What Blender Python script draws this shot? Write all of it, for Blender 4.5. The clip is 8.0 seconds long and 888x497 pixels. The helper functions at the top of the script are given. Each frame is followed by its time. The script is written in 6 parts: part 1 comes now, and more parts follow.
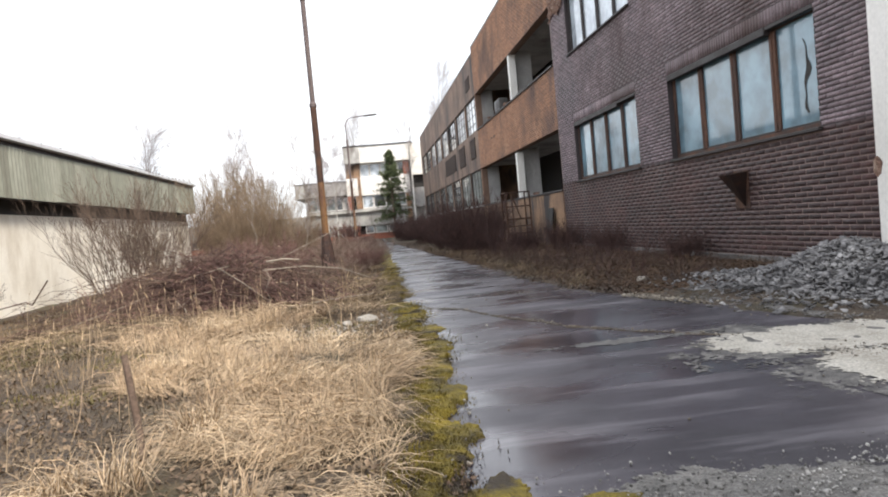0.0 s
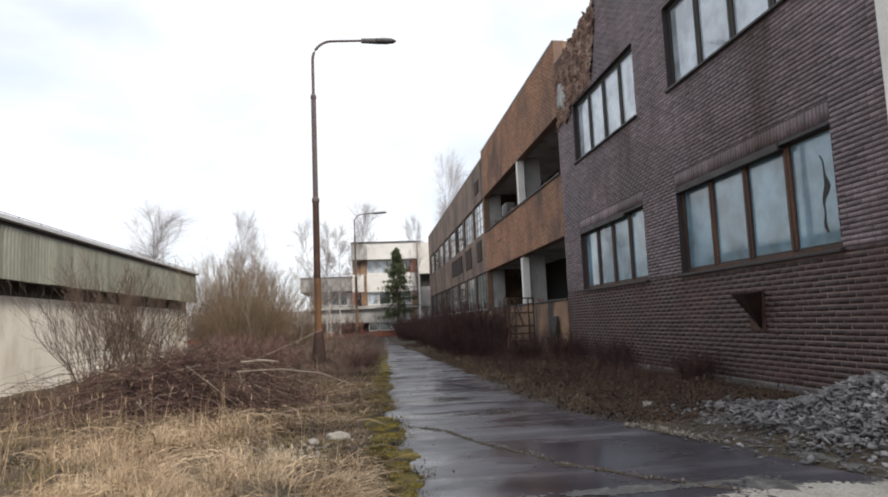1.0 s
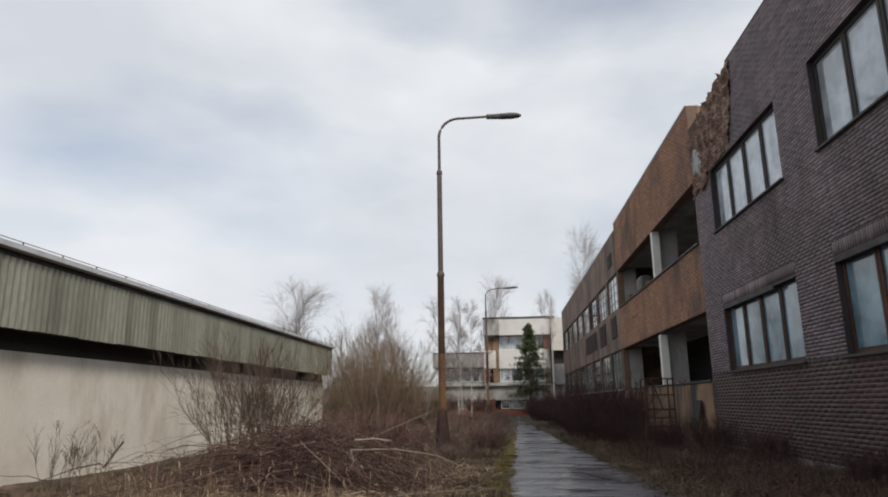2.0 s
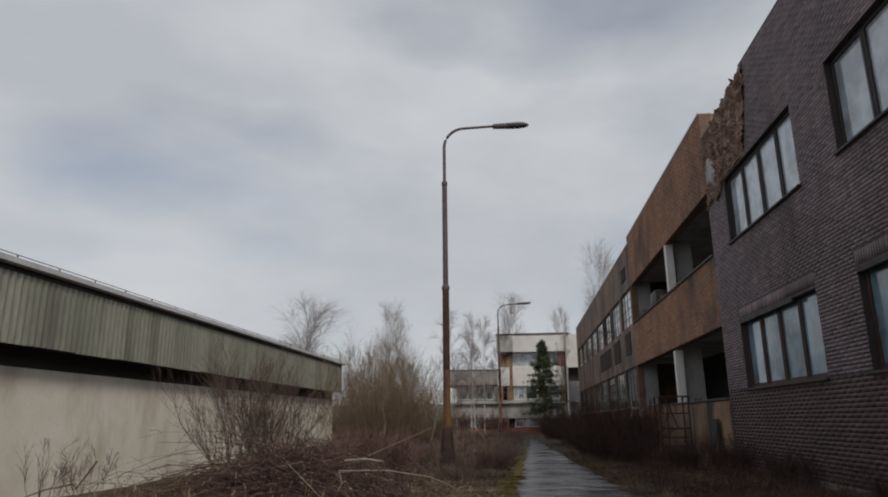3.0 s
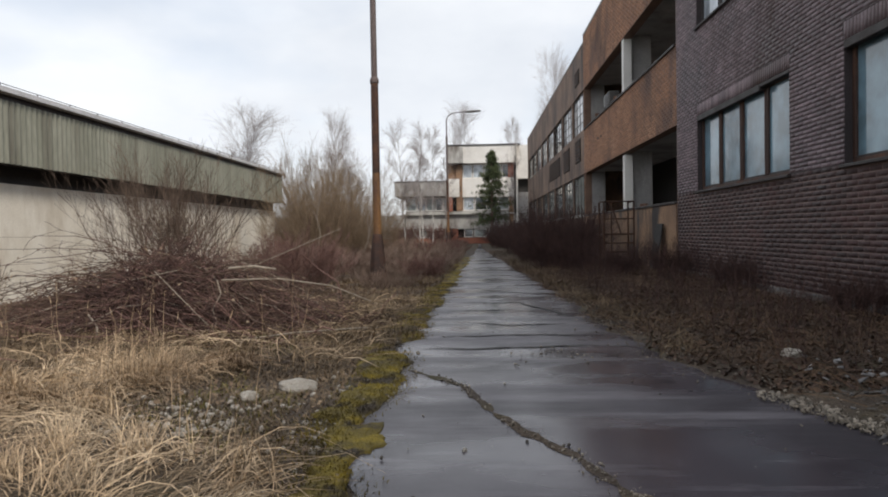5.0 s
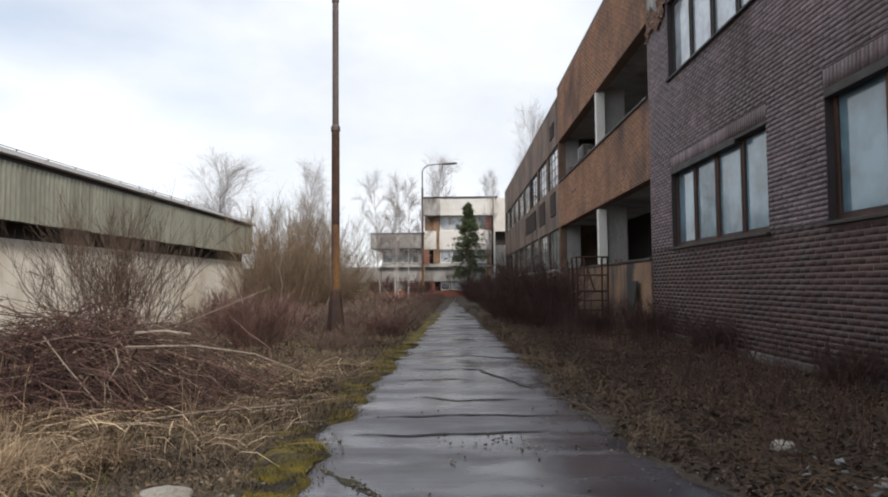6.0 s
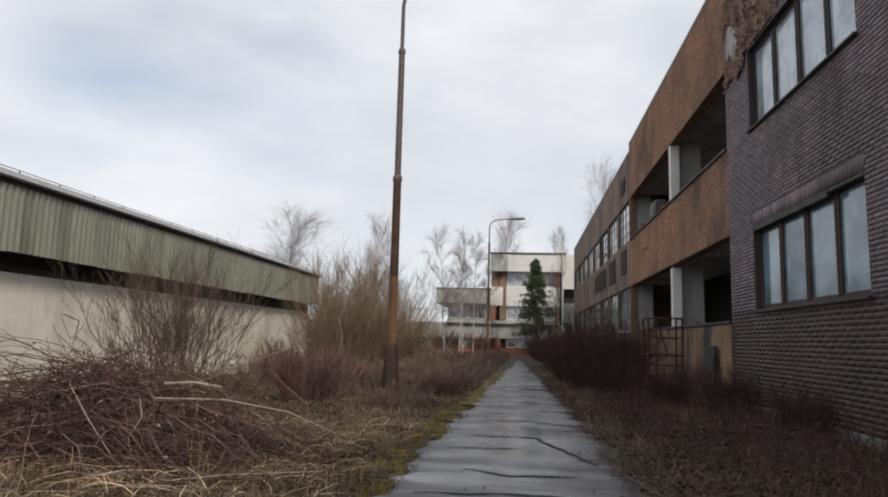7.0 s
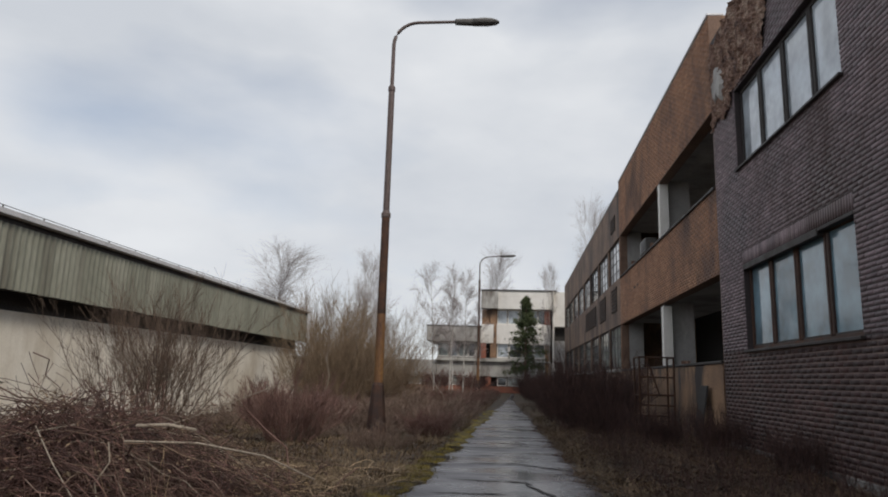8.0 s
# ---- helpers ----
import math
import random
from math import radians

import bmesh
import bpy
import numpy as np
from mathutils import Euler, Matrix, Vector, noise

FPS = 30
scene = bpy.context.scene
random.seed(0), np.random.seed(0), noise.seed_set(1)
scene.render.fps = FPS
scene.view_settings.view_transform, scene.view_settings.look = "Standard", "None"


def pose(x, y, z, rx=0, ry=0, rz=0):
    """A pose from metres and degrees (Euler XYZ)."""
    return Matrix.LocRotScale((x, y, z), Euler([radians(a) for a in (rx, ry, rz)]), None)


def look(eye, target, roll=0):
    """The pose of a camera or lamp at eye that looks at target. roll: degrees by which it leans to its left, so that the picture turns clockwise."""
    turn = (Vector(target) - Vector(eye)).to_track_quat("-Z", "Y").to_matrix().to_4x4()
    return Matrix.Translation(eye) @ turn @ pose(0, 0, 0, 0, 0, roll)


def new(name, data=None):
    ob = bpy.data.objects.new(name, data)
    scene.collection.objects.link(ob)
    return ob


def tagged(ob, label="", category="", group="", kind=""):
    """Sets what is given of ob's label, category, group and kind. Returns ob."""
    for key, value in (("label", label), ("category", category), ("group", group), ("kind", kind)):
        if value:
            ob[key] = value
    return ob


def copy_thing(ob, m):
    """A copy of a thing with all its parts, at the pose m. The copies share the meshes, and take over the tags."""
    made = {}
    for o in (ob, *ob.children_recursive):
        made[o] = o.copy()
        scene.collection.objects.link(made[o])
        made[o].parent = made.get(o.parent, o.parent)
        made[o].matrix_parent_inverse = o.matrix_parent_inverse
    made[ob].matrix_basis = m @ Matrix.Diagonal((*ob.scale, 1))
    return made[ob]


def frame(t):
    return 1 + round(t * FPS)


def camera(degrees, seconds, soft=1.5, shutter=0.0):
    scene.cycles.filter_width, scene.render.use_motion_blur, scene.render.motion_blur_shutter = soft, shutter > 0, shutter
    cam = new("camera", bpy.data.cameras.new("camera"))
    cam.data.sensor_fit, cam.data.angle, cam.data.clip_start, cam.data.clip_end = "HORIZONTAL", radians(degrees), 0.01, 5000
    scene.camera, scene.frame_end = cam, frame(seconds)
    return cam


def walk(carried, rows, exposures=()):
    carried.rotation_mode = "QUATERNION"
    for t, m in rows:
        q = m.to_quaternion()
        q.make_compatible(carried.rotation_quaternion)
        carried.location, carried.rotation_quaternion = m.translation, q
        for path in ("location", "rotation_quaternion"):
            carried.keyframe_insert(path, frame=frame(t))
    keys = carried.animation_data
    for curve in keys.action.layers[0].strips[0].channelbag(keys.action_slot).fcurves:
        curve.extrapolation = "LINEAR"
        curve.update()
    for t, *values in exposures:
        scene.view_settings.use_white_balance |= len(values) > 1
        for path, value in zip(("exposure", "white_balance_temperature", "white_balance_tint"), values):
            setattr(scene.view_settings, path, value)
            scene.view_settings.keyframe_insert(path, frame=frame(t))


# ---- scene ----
# ---------- camera and walk ----------
cam = camera(66.6, 8.0, soft=1.9)
PATH = [
    (0.0, (0.341, 0.282, 1.145), (0.571, 2.267, 1.065), -5.3),
    (0.5, (0.455, 0.700, 1.196), (0.627, 2.692, 1.249), -1.3),
    (1.0, (0.668, 0.966, 1.24), (0.893, 2.942, 1.455), -2.4),
    (1.5, (0.805, 1.211, 1.276), (0.746, 3.177, 1.636), -1.1),
    (3.0, (1.176, 2.005, 1.278), (0.968, 3.932, 1.772), -0.6),
    (3.5, (1.271, 2.413, 1.187), (1.277, 4.402, 1.398), 0.0),
    (4.0, (1.433, 2.74, 1.115), (1.511, 4.738, 1.138), -3.2),
    (4.5, (1.479, 3.27, 1.108), (1.368, 5.266, 1.045), -1.2),
    (6.0, (1.967, 4.814, 1.228), (1.936, 6.811, 1.332), -0.5),
    (6.5, (2.055, 5.131, 1.247), (1.956, 7.115, 1.473), -0.9),
    (7.0, (2.102, 5.446, 1.242), (1.869, 7.414, 1.508), 1.5),
    (7.5, (2.116, 5.574, 1.247), (1.912, 7.538, 1.563), 1.5),
    (8.0, (2.141, 5.604, 1.272), (1.933, 7.558, 1.646), 1.7),
]
EXPOSURES = [(0.0, 0.92), (0.5, 0.62), (1.0, 0.22), (1.5, -0.05), (3.0, -0.85), (3.5, -0.95), (4.0, -0.6), (4.5, -0.25), (6.0, 0.05), (7.0, -0.25), (8.0, -0.45)]
walk(cam, [(t, look(e, g, r)) for t, e, g, r in PATH], EXPOSURES)

# ---------- sky and sun ----------
SUN_EL, SUN_AZ = 42.0, 142.0          # azimuth clockwise from +y
world = bpy.data.worlds.new("sky")
scene.world = world
world.use_nodes = True
wn, wl = world.node_tree.nodes, world.node_tree.links
wn.clear()
w_out = wn.new("ShaderNodeOutputWorld")
w_mix = wn.new("ShaderNodeMixShader")
w_blue = wn.new("ShaderNodeBackground")
w_cloud = wn.new("ShaderNodeBackground")
w_sky = wn.new("ShaderNodeTexSky")
w_sky.sky_type, w_sky.sun_disc = "NISHITA", False
w_sky.sun_elevation, w_sky.sun_rotation = radians(SUN_EL), radians(SUN_AZ)
w_blue.inputs["Strength"].default_value = 0.15
w_co = wn.new("ShaderNodeTexCoord")
w_map = wn.new("ShaderNodeMapping")
w_map.inputs["Scale"].default_value = (1.0, 1.0, 2.2)
w_map.inputs["Location"].default_value = (0.35, 0.1, 0.4)
w_n = wn.new("ShaderNodeTexNoise")
w_n.inputs["Scale"].default_value, w_n.inputs["Detail"].default_value, w_n.inputs["Roughness"].default_value = 1.9, 5, 0.45
w_r = wn.new("ShaderNodeValToRGB")
w_r.color_ramp.elements[0].position, w_r.color_ramp.elements[0].color = 0.35, (0.55, 0.55, 0.55, 1)
w_r.color_ramp.elements[1].position, w_r.color_ramp.elements[1].color = 0.52, (0.97, 0.97, 0.97, 1)
w_n2 = wn.new("ShaderNodeTexNoise")
w_n2.inputs["Scale"].default_value, w_n2.inputs["Detail"].default_value = 3.4, 6
w_c = wn.new("ShaderNodeValToRGB")
w_c.color_ramp.elements[0].position, w_c.color_ramp.elements[0].color = 0.3, (0.7, 0.735, 0.79, 1)
w_c.color_ramp.elements[1].position, w_c.color_ramp.elements[1].color = 0.7, (0.9, 0.92, 0.95, 1)
wl.new(w_co.outputs["Generated"], w_map.inputs["Vector"])
wl.new(w_map.outputs[0], w_n.inputs["Vector"])
wl.new(w_map.outputs[0], w_n2.inputs["Vector"])
wl.new(w_n.outputs["Fac"], w_r.inputs[0])
wl.new(w_n2.outputs["Fac"], w_c.inputs[0])
wl.new(w_c.outputs[0], w_cloud.inputs["Color"])
wl.new(w_sky.outputs[0], w_blue.inputs["Color"])
wl.new(w_r.outputs[0], w_mix.inputs[0])
wl.new(w_blue.outputs[0], w_mix.inputs[1])
wl.new(w_cloud.outputs[0], w_mix.inputs[2])
wl.new(w_mix.outputs[0], w_out.inputs["Surface"])
w_cloud.inputs["Strength"].default_value = 1.2

sun = new("sun", bpy.data.lights.new("sun", "SUN"))
sun.data.energy, sun.data.angle, sun.data.color = 2.6, radians(12), (1.0, 0.92, 0.82)
_a, _e = radians(SUN_AZ), radians(SUN_EL)
sun.matrix_world = look((math.sin(_a) * math.cos(_e) * 50, math.cos(_a) * math.cos(_e) * 50, math.sin(_e) * 50), (0, 0, 0))


# ---------- materials ----------
def surf(name, cols, scale=2.0, fine=40.0, rough=(0.75, 0.95), bump=0.3, dist=0.01, metal=0.0, stretch=(1, 1, 1),
         vary=0.0, island=False, stain=None, stain_scale=0.7, stain_at=(0.5, 0.62), stain_stretch=(1, 1, 0.35), coat=0.0, contrast=0.35):
    """Two scales of colour noise, relief, and an optional stain with a shape of its own."""
    m = bpy.data.materials.new(name)
    m.use_nodes = True
    n, l = m.node_tree.nodes, m.node_tree.links
    b = n["Principled BSDF"]
    co = n.new("ShaderNodeTexCoord")
    mp = n.new("ShaderNodeMapping")
    mp.inputs["Scale"].default_value = stretch
    l.new(co.outputs["Object"], mp.inputs["Vector"])
    n1 = n.new("ShaderNodeTexNoise")
    n1.inputs["Scale"].default_value, n1.inputs["Detail"].default_value, n1.inputs["Roughness"].default_value = scale, 6, 0.6
    n2 = n.new("ShaderNodeTexNoise")
    n2.inputs["Scale"].default_value, n2.inputs["Detail"].default_value = fine, 4
    l.new(mp.outputs[0], n1.inputs["Vector"])
    l.new(mp.outputs[0], n2.inputs["Vector"])
    rp = n.new("ShaderNodeValToRGB")
    while len(rp.color_ramp.elements) < len(cols):
        rp.color_ramp.elements.new(0.5)
    for k, c in enumerate(cols):
        rp.color_ramp.elements[k].position = 0.3 + 0.4 * k / max(1, len(cols) - 1)
        rp.color_ramp.elements[k].color = (*c, 1)
    l.new(n1.outputs["Fac"], rp.inputs[0])
    mr = n.new("ShaderNodeMapRange")
    mr.inputs["From Min"].default_value, mr.inputs["From Max"].default_value = 0.3, 0.7
    mr.inputs["To Min"].default_value, mr.inputs["To Max"].default_value = 1 - contrast, 1 + contrast
    l.new(n2.outputs["Fac"], mr.inputs["Value"])
    mx = n.new("ShaderNodeVectorMath")
    mx.operation = "SCALE"
    l.new(rp.outputs[0], mx.inputs[0])
    l.new(mr.outputs[0], mx.inputs["Scale"])
    out = mx.outputs[0]
    if vary:
        rnd = n.new("ShaderNodeNewGeometry").outputs["Random Per Island"] if island else n.new("ShaderNodeObjectInfo").outputs["Random"]
        mv = n.new("ShaderNodeMapRange")
        mv.inputs["To Min"].default_value, mv.inputs["To Max"].default_value = 1 - vary, 1 + vary
        l.new(rnd, mv.inputs["Value"])
        sc = n.new("ShaderNodeVectorMath")
        sc.operation = "SCALE"
        l.new(out, sc.inputs[0])
        l.new(mv.outputs[0], sc.inputs["Scale"])
        out = sc.outputs[0]
    if stain:
        m3 = n.new("ShaderNodeMapping")
        m3.inputs["Scale"].default_value = stain_stretch
        m3.inputs["Location"].default_value = (3.1, 1.7, 0.4)
        l.new(co.outputs["Object"], m3.inputs["Vector"])
        n3 = n.new("ShaderNodeTexNoise")
        n3.inputs["Scale"].default_value, n3.inputs["Detail"].default_value, n3.inputs["Roughness"].default_value = stain_scale, 8, 0.65
        l.new(m3.outputs[0], n3.inputs["Vector"])
        r3 = n.new("ShaderNodeMapRange")
        r3.inputs["From Min"].default_value, r3.inputs["From Max"].default_value = stain_at
        l.new(n3.outputs["Fac"], r3.inputs["Value"])
        m4 = n.new("ShaderNodeMix")
        m4.data_type = "RGBA"
        l.new(r3.outputs[0], m4.inputs[0])
        l.new(out, m4.inputs[6])
        m4.inputs[7].default_value = (*stain, 1)
        out = m4.outputs[2]
    l.new(out, b.inputs["Base Color"])
    rr = n.new("ShaderNodeMapRange")
    rr.inputs["From Min"].default_value, rr.inputs["From Max"].default_value = 0.35, 0.65
    rr.inputs["To Min"].default_value, rr.inputs["To Max"].default_value = rough
    l.new(n1.outputs["Fac"], rr.inputs["Value"])
    l.new(rr.outputs[0], b.inputs["Roughness"])
    b.inputs["Metallic"].default_value = metal
    b.inputs["Coat Weight"].default_value = coat
    if bump:
        bp = n.new("ShaderNodeBump")
        bp.inputs["Strength"].default_value, bp.inputs["Distance"].default_value = bump, dist
        l.new(n2.outputs["Fac"], bp.inputs["Height"])
        l.new(bp.outputs[0], b.inputs["Normal"])
    return m


def wet_asphalt():
    """Old asphalt, part under a film of water, part only damp, with crumbs and dusty streaks across the lane."""
    m = bpy.data.materials.new("wet_asphalt")
    m.use_nodes = True
    n, l = m.node_tree.nodes, m.node_tree.links
    b = n["Principled BSDF"]
    co = n.new("ShaderNodeTexCoord")

    def tex(scale, detail, stretch, at=(0, 0, 0), rough=0.55):
        mp = n.new("ShaderNodeMapping")
        mp.inputs["Scale"].default_value, mp.inputs["Location"].default_value = stretch, at
        l.new(co.outputs["Object"], mp.inputs["Vector"])
        t = n.new("ShaderNodeTexNoise")
        t.inputs["Scale"].default_value, t.inputs["Detail"].default_value, t.inputs["Roughness"].default_value = scale, detail, rough
        l.new(mp.outputs[0], t.inputs["Vector"])
        return t.outputs["Fac"]

    def ranged(src, a, b2, lo, hi):
        r = n.new("ShaderNodeMapRange")
        for key, val in (("From Min", a), ("From Max", b2), ("To Min", lo), ("To Max", hi)):
            r.inputs[key].default_value = val
        l.new(src, r.inputs["Value"])
        return r.outputs[0]

    def mixed(fac, a, c):
        x = n.new("ShaderNodeMix")
        x.data_type = "RGBA"
        l.new(fac, x.inputs[0])
        for k, v in ((6, a), (7, c)):
            if isinstance(v, tuple):
                x.inputs[k].default_value = (*v, 1)
            else:
                l.new(v, x.inputs[k])
        return x.outputs[2]

    wet = tex(0.9, 4, (0.6, 1.15, 1), (0.3, 0.2, 0))
    dust = tex(1.3, 7, (0.3, 2.2, 1), (4.1, 2.6, 0), 0.65)
    grain = tex(150, 3, (1, 1, 1))
    blotch = tex(0.8, 6, (1, 1, 1), (7, 1, 0))
    base = mixed(ranged(blotch, 0.35, 0.65, 0, 1), (0.03, 0.026, 0.033), (0.075, 0.067, 0.08))
    base = mixed(ranged(dust, 0.52, 0.68, 0, 0.6), base, (0.22, 0.205, 0.225))
    base = mixed(ranged(grain, 0.6, 0.75, 0, 0.35), base, (0.17, 0.165, 0.16))
    l.new(base, b.inputs["Base Color"])
    l.new(ranged(wet, 0.4, 0.62, 0.17, 0.5), b.inputs["Roughness"])
    bump = n.new("ShaderNodeBump")
    bump.inputs["Distance"].default_value = 0.003
    l.new(ranged(wet, 0.42, 0.6, 0.06, 0.6), bump.inputs["Strength"])
    l.new(grain, bump.inputs["Height"])
    l.new(bump.outputs[0], b.inputs["Normal"])
    return m


M = {}
M["earth"] = surf("earth", [(0.03, 0.022, 0.016), (0.068, 0.048, 0.033), (0.125, 0.092, 0.06)], 1.1, 30, bump=1, dist=0.04,
                  stain=(0.07, 0.066, 0.02), stain_scale=0.5, stain_at=(0.52, 0.75), stain_stretch=(1, 1, 1))
M["moss"] = surf("moss", [(0.055, 0.04, 0.009), (0.15, 0.112, 0.013), (0.33, 0.245, 0.028)], 3.5, 90, bump=1, dist=0.02,
                 stain=(0.045, 0.033, 0.02), stain_scale=2.2, stain_at=(0.5, 0.58), stain_stretch=(1, 1, 1))
M["asphalt"] = wet_asphalt()
M["gravel"] = surf("gravel", [(0.1, 0.095, 0.09), (0.19, 0.18, 0.17), (0.27, 0.25, 0.23)], 3, 60, bump=1, dist=0.03)
M["sand"] = surf("sand", [(0.3, 0.27, 0.23), (0.42, 0.39, 0.34), (0.5, 0.47, 0.42)], 3, 60, bump=0.6, dist=0.01)
M["mortar"] = surf("mortar", [(0.12, 0.082, 0.073), (0.27, 0.2, 0.178)], 0.8, 50, bump=0.4)
M["mortar_dark"] = surf("weathered_dark_mortar", [(0.03, 0.024, 0.025), (0.07, 0.056, 0.057)], 0.8, 50, bump=0.4)
M["brick_dark"] = surf("clinker_brick", [(0.024, 0.012, 0.013), (0.04, 0.019, 0.019), (0.068, 0.032, 0.029)], 1.2, 45, rough=(0.5, 0.8), vary=0.35, island=True,
                       stain=(0.052, 0.03, 0.03), stain_scale=0.45, stain_at=(0.5, 0.72))
M["brick_single"] = surf("clinker_brick_single", [(0.024, 0.012, 0.013), (0.04, 0.019, 0.019), (0.068, 0.032, 0.029)], 1.2, 45, rough=(0.5, 0.8), vary=0.35)
M["brick_grey"] = surf("grey_violet_brick", [(0.1, 0.071, 0.08), (0.175, 0.13, 0.142), (0.265, 0.207, 0.22)], 0.8, 45, rough=(0.5, 0.8), vary=0.3, island=True,
                       stain=(0.075, 0.046, 0.043), stain_scale=0.4, stain_at=(0.48, 0.64))
M["brick_orange"] = surf("orange_brick", [(0.25, 0.116, 0.062), (0.34, 0.17, 0.094), (0.42, 0.23, 0.138)], 0.7, 40, vary=0.22, island=True,
                         stain=(0.1, 0.06, 0.048), stain_scale=0.5, stain_at=(0.48, 0.66), stain_stretch=(1, 1, 0.6))
M["mortar_orange"] = surf("mortar_orange", [(0.15, 0.09, 0.065), (0.23, 0.15, 0.11)], 2, 50, bump=0.5)
M["render_orange"] = surf("stained_orange_render", [(0.16, 0.095, 0.06), (0.27, 0.165, 0.1), (0.36, 0.235, 0.145)], 0.8, 30, bump=0.5,
                          stain=(0.05, 0.042, 0.04), stain_scale=0.8, stain_at=(0.5, 0.62))
M["render_far"] = surf("grimy_brown_render", [(0.12, 0.077, 0.058), (0.2, 0.135, 0.1), (0.28, 0.2, 0.15)], 0.8, 30, bump=0.5,
                       stain=(0.06, 0.048, 0.045), stain_scale=0.7, stain_at=(0.48, 0.64))
M["ruin"] = surf("broken_masonry", [(0.045, 0.022, 0.017), (0.19, 0.105, 0.074), (0.4, 0.31, 0.245)], 4.0, 26, bump=1, dist=0.05)
M["plaster_white"] = surf("old_white_plaster", [(0.64, 0.62, 0.58), (0.76, 0.74, 0.7), (0.82, 0.8, 0.77)], 0.7, 25, bump=0.1, contrast=0.06,
                          stain=(0.46, 0.41, 0.34), stain_scale=0.6, stain_at=(0.54, 0.75))
M["plaster_cream"] = surf("dirty_cream_plaster", [(0.58, 0.53, 0.45), (0.71, 0.66, 0.57), (0.78, 0.74, 0.66)], 0.5, 25, bump=0.1, contrast=0.06,
                          stain=(0.45, 0.38, 0.29), stain_scale=0.5, stain_at=(0.5, 0.72))
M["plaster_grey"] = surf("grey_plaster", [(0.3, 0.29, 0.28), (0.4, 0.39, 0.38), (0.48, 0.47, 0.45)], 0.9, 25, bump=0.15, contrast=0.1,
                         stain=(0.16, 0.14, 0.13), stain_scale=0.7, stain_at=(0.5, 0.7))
M["concrete"] = surf("dirty_concrete", [(0.25, 0.24, 0.225), (0.38, 0.37, 0.35), (0.5, 0.49, 0.46)], 0.8, 30, bump=0.2, contrast=0.15,
                     stain=(0.12, 0.1, 0.085), stain_scale=0.7, stain_at=(0.5, 0.68), stain_stretch=(1, 1, 0.3))
# Near black: shade of interiors and recesses put into the colour; cracks too.
M["dark_inside"] = surf("near_black", [(0.02, 0.019, 0.018), (0.05, 0.047, 0.045)], 1, 20)
M["frame_wood"] = surf("brown_window_wood", [(0.022, 0.011, 0.008), (0.055, 0.025, 0.016), (0.13, 0.06, 0.035)], 3, 60, rough=(0.5, 0.8), stretch=(1, 1, 0.2))
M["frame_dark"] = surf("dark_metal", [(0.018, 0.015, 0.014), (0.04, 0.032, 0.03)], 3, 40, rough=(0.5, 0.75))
M["rust"] = surf("rusty_steel", [(0.03, 0.016, 0.012), (0.07, 0.034, 0.022), (0.125, 0.064, 0.036)], 5, 60, rough=(0.6, 0.9), metal=0.2)
M["rust_dark"] = surf("dark_rust", [(0.016, 0.009, 0.008), (0.04, 0.02, 0.015), (0.08, 0.04, 0.026)], 5, 60, rough=(0.6, 0.9))
M["pole"] = surf("rusting_grey_pole_paint", [(0.07, 0.045, 0.042), (0.12, 0.09, 0.085), (0.17, 0.14, 0.13)], 1.5, 50, rough=(0.5, 0.8), metal=0.3, stretch=(1, 1, 0.25))
M["pole_ochre"] = surf("ochre_pole_paint", [(0.09, 0.04, 0.025), (0.17, 0.085, 0.03), (0.32, 0.19, 0.05)], 2.5, 50, rough=(0.6, 0.85), stretch=(1, 1, 0.25))
M["lamp_grey"] = surf("lamp_housing", [(0.06, 0.055, 0.05), (0.1, 0.095, 0.09)], 4, 60, rough=(0.4, 0.6))
M["lamp_glass"] = surf("lamp_cover", [(0.3, 0.31, 0.31), (0.4, 0.41, 0.41)], 4, 60, rough=(0.2, 0.35))
M["sheet"] = surf("weathered_green_grey_sheet", [(0.16, 0.16, 0.125), (0.22, 0.225, 0.18), (0.29, 0.29, 0.24)], 0.9, 25, rough=(0.5, 0.8), stretch=(1, 1, 0.12), contrast=0.15,
                  stain=(0.1, 0.09, 0.07), stain_scale=1.4, stain_at=(0.52, 0.7), stain_stretch=(1, 1, 0.08))
M["gutter"] = surf("pale_zinc", [(0.6, 0.6, 0.61), (0.76, 0.76, 0.78)], 2, 30, rough=(0.4, 0.6), contrast=0.12)
M["twig"] = surf("grey_brown_twig", [(0.065, 0.041, 0.031), (0.125, 0.085, 0.063), (0.2, 0.15, 0.112)], 3, 60, vary=0.4, island=True)
M["twig_red"] = surf("red_brown_twig", [(0.04, 0.02, 0.018), (0.075, 0.039, 0.034), (0.12, 0.068, 0.055)], 3, 60, vary=0.4, island=True)
M["twig_tan"] = surf("tan_twig", [(0.14, 0.092, 0.058), (0.215, 0.154, 0.1), (0.3, 0.224, 0.15)], 3, 60, vary=0.35, island=True)
M["twig_thicket"] = surf("brown_thicket_twig", [(0.13, 0.085, 0.066), (0.2, 0.14, 0.11), (0.28, 0.21, 0.165)], 3, 60, vary=0.4, island=True)
M["twig_rosy"] = surf("rosy_thicket_twig", [(0.12, 0.062, 0.052), (0.18, 0.1, 0.085), (0.24, 0.15, 0.125)], 3, 60, vary=0.4, island=True)
M["bark_pale"] = surf("birch_bark", [(0.25, 0.23, 0.21), (0.45, 0.43, 0.4), (0.55, 0.53, 0.5)], 4, 40, stretch=(1, 1, 0.5), stain=(0.06, 0.05, 0.05), stain_scale=5, stain_at=(0.55, 0.62))
M["twig_birch"] = surf("birch_twig", [(0.26, 0.22, 0.21), (0.37, 0.33, 0.32)], 3, 60, vary=0.3, island=True)
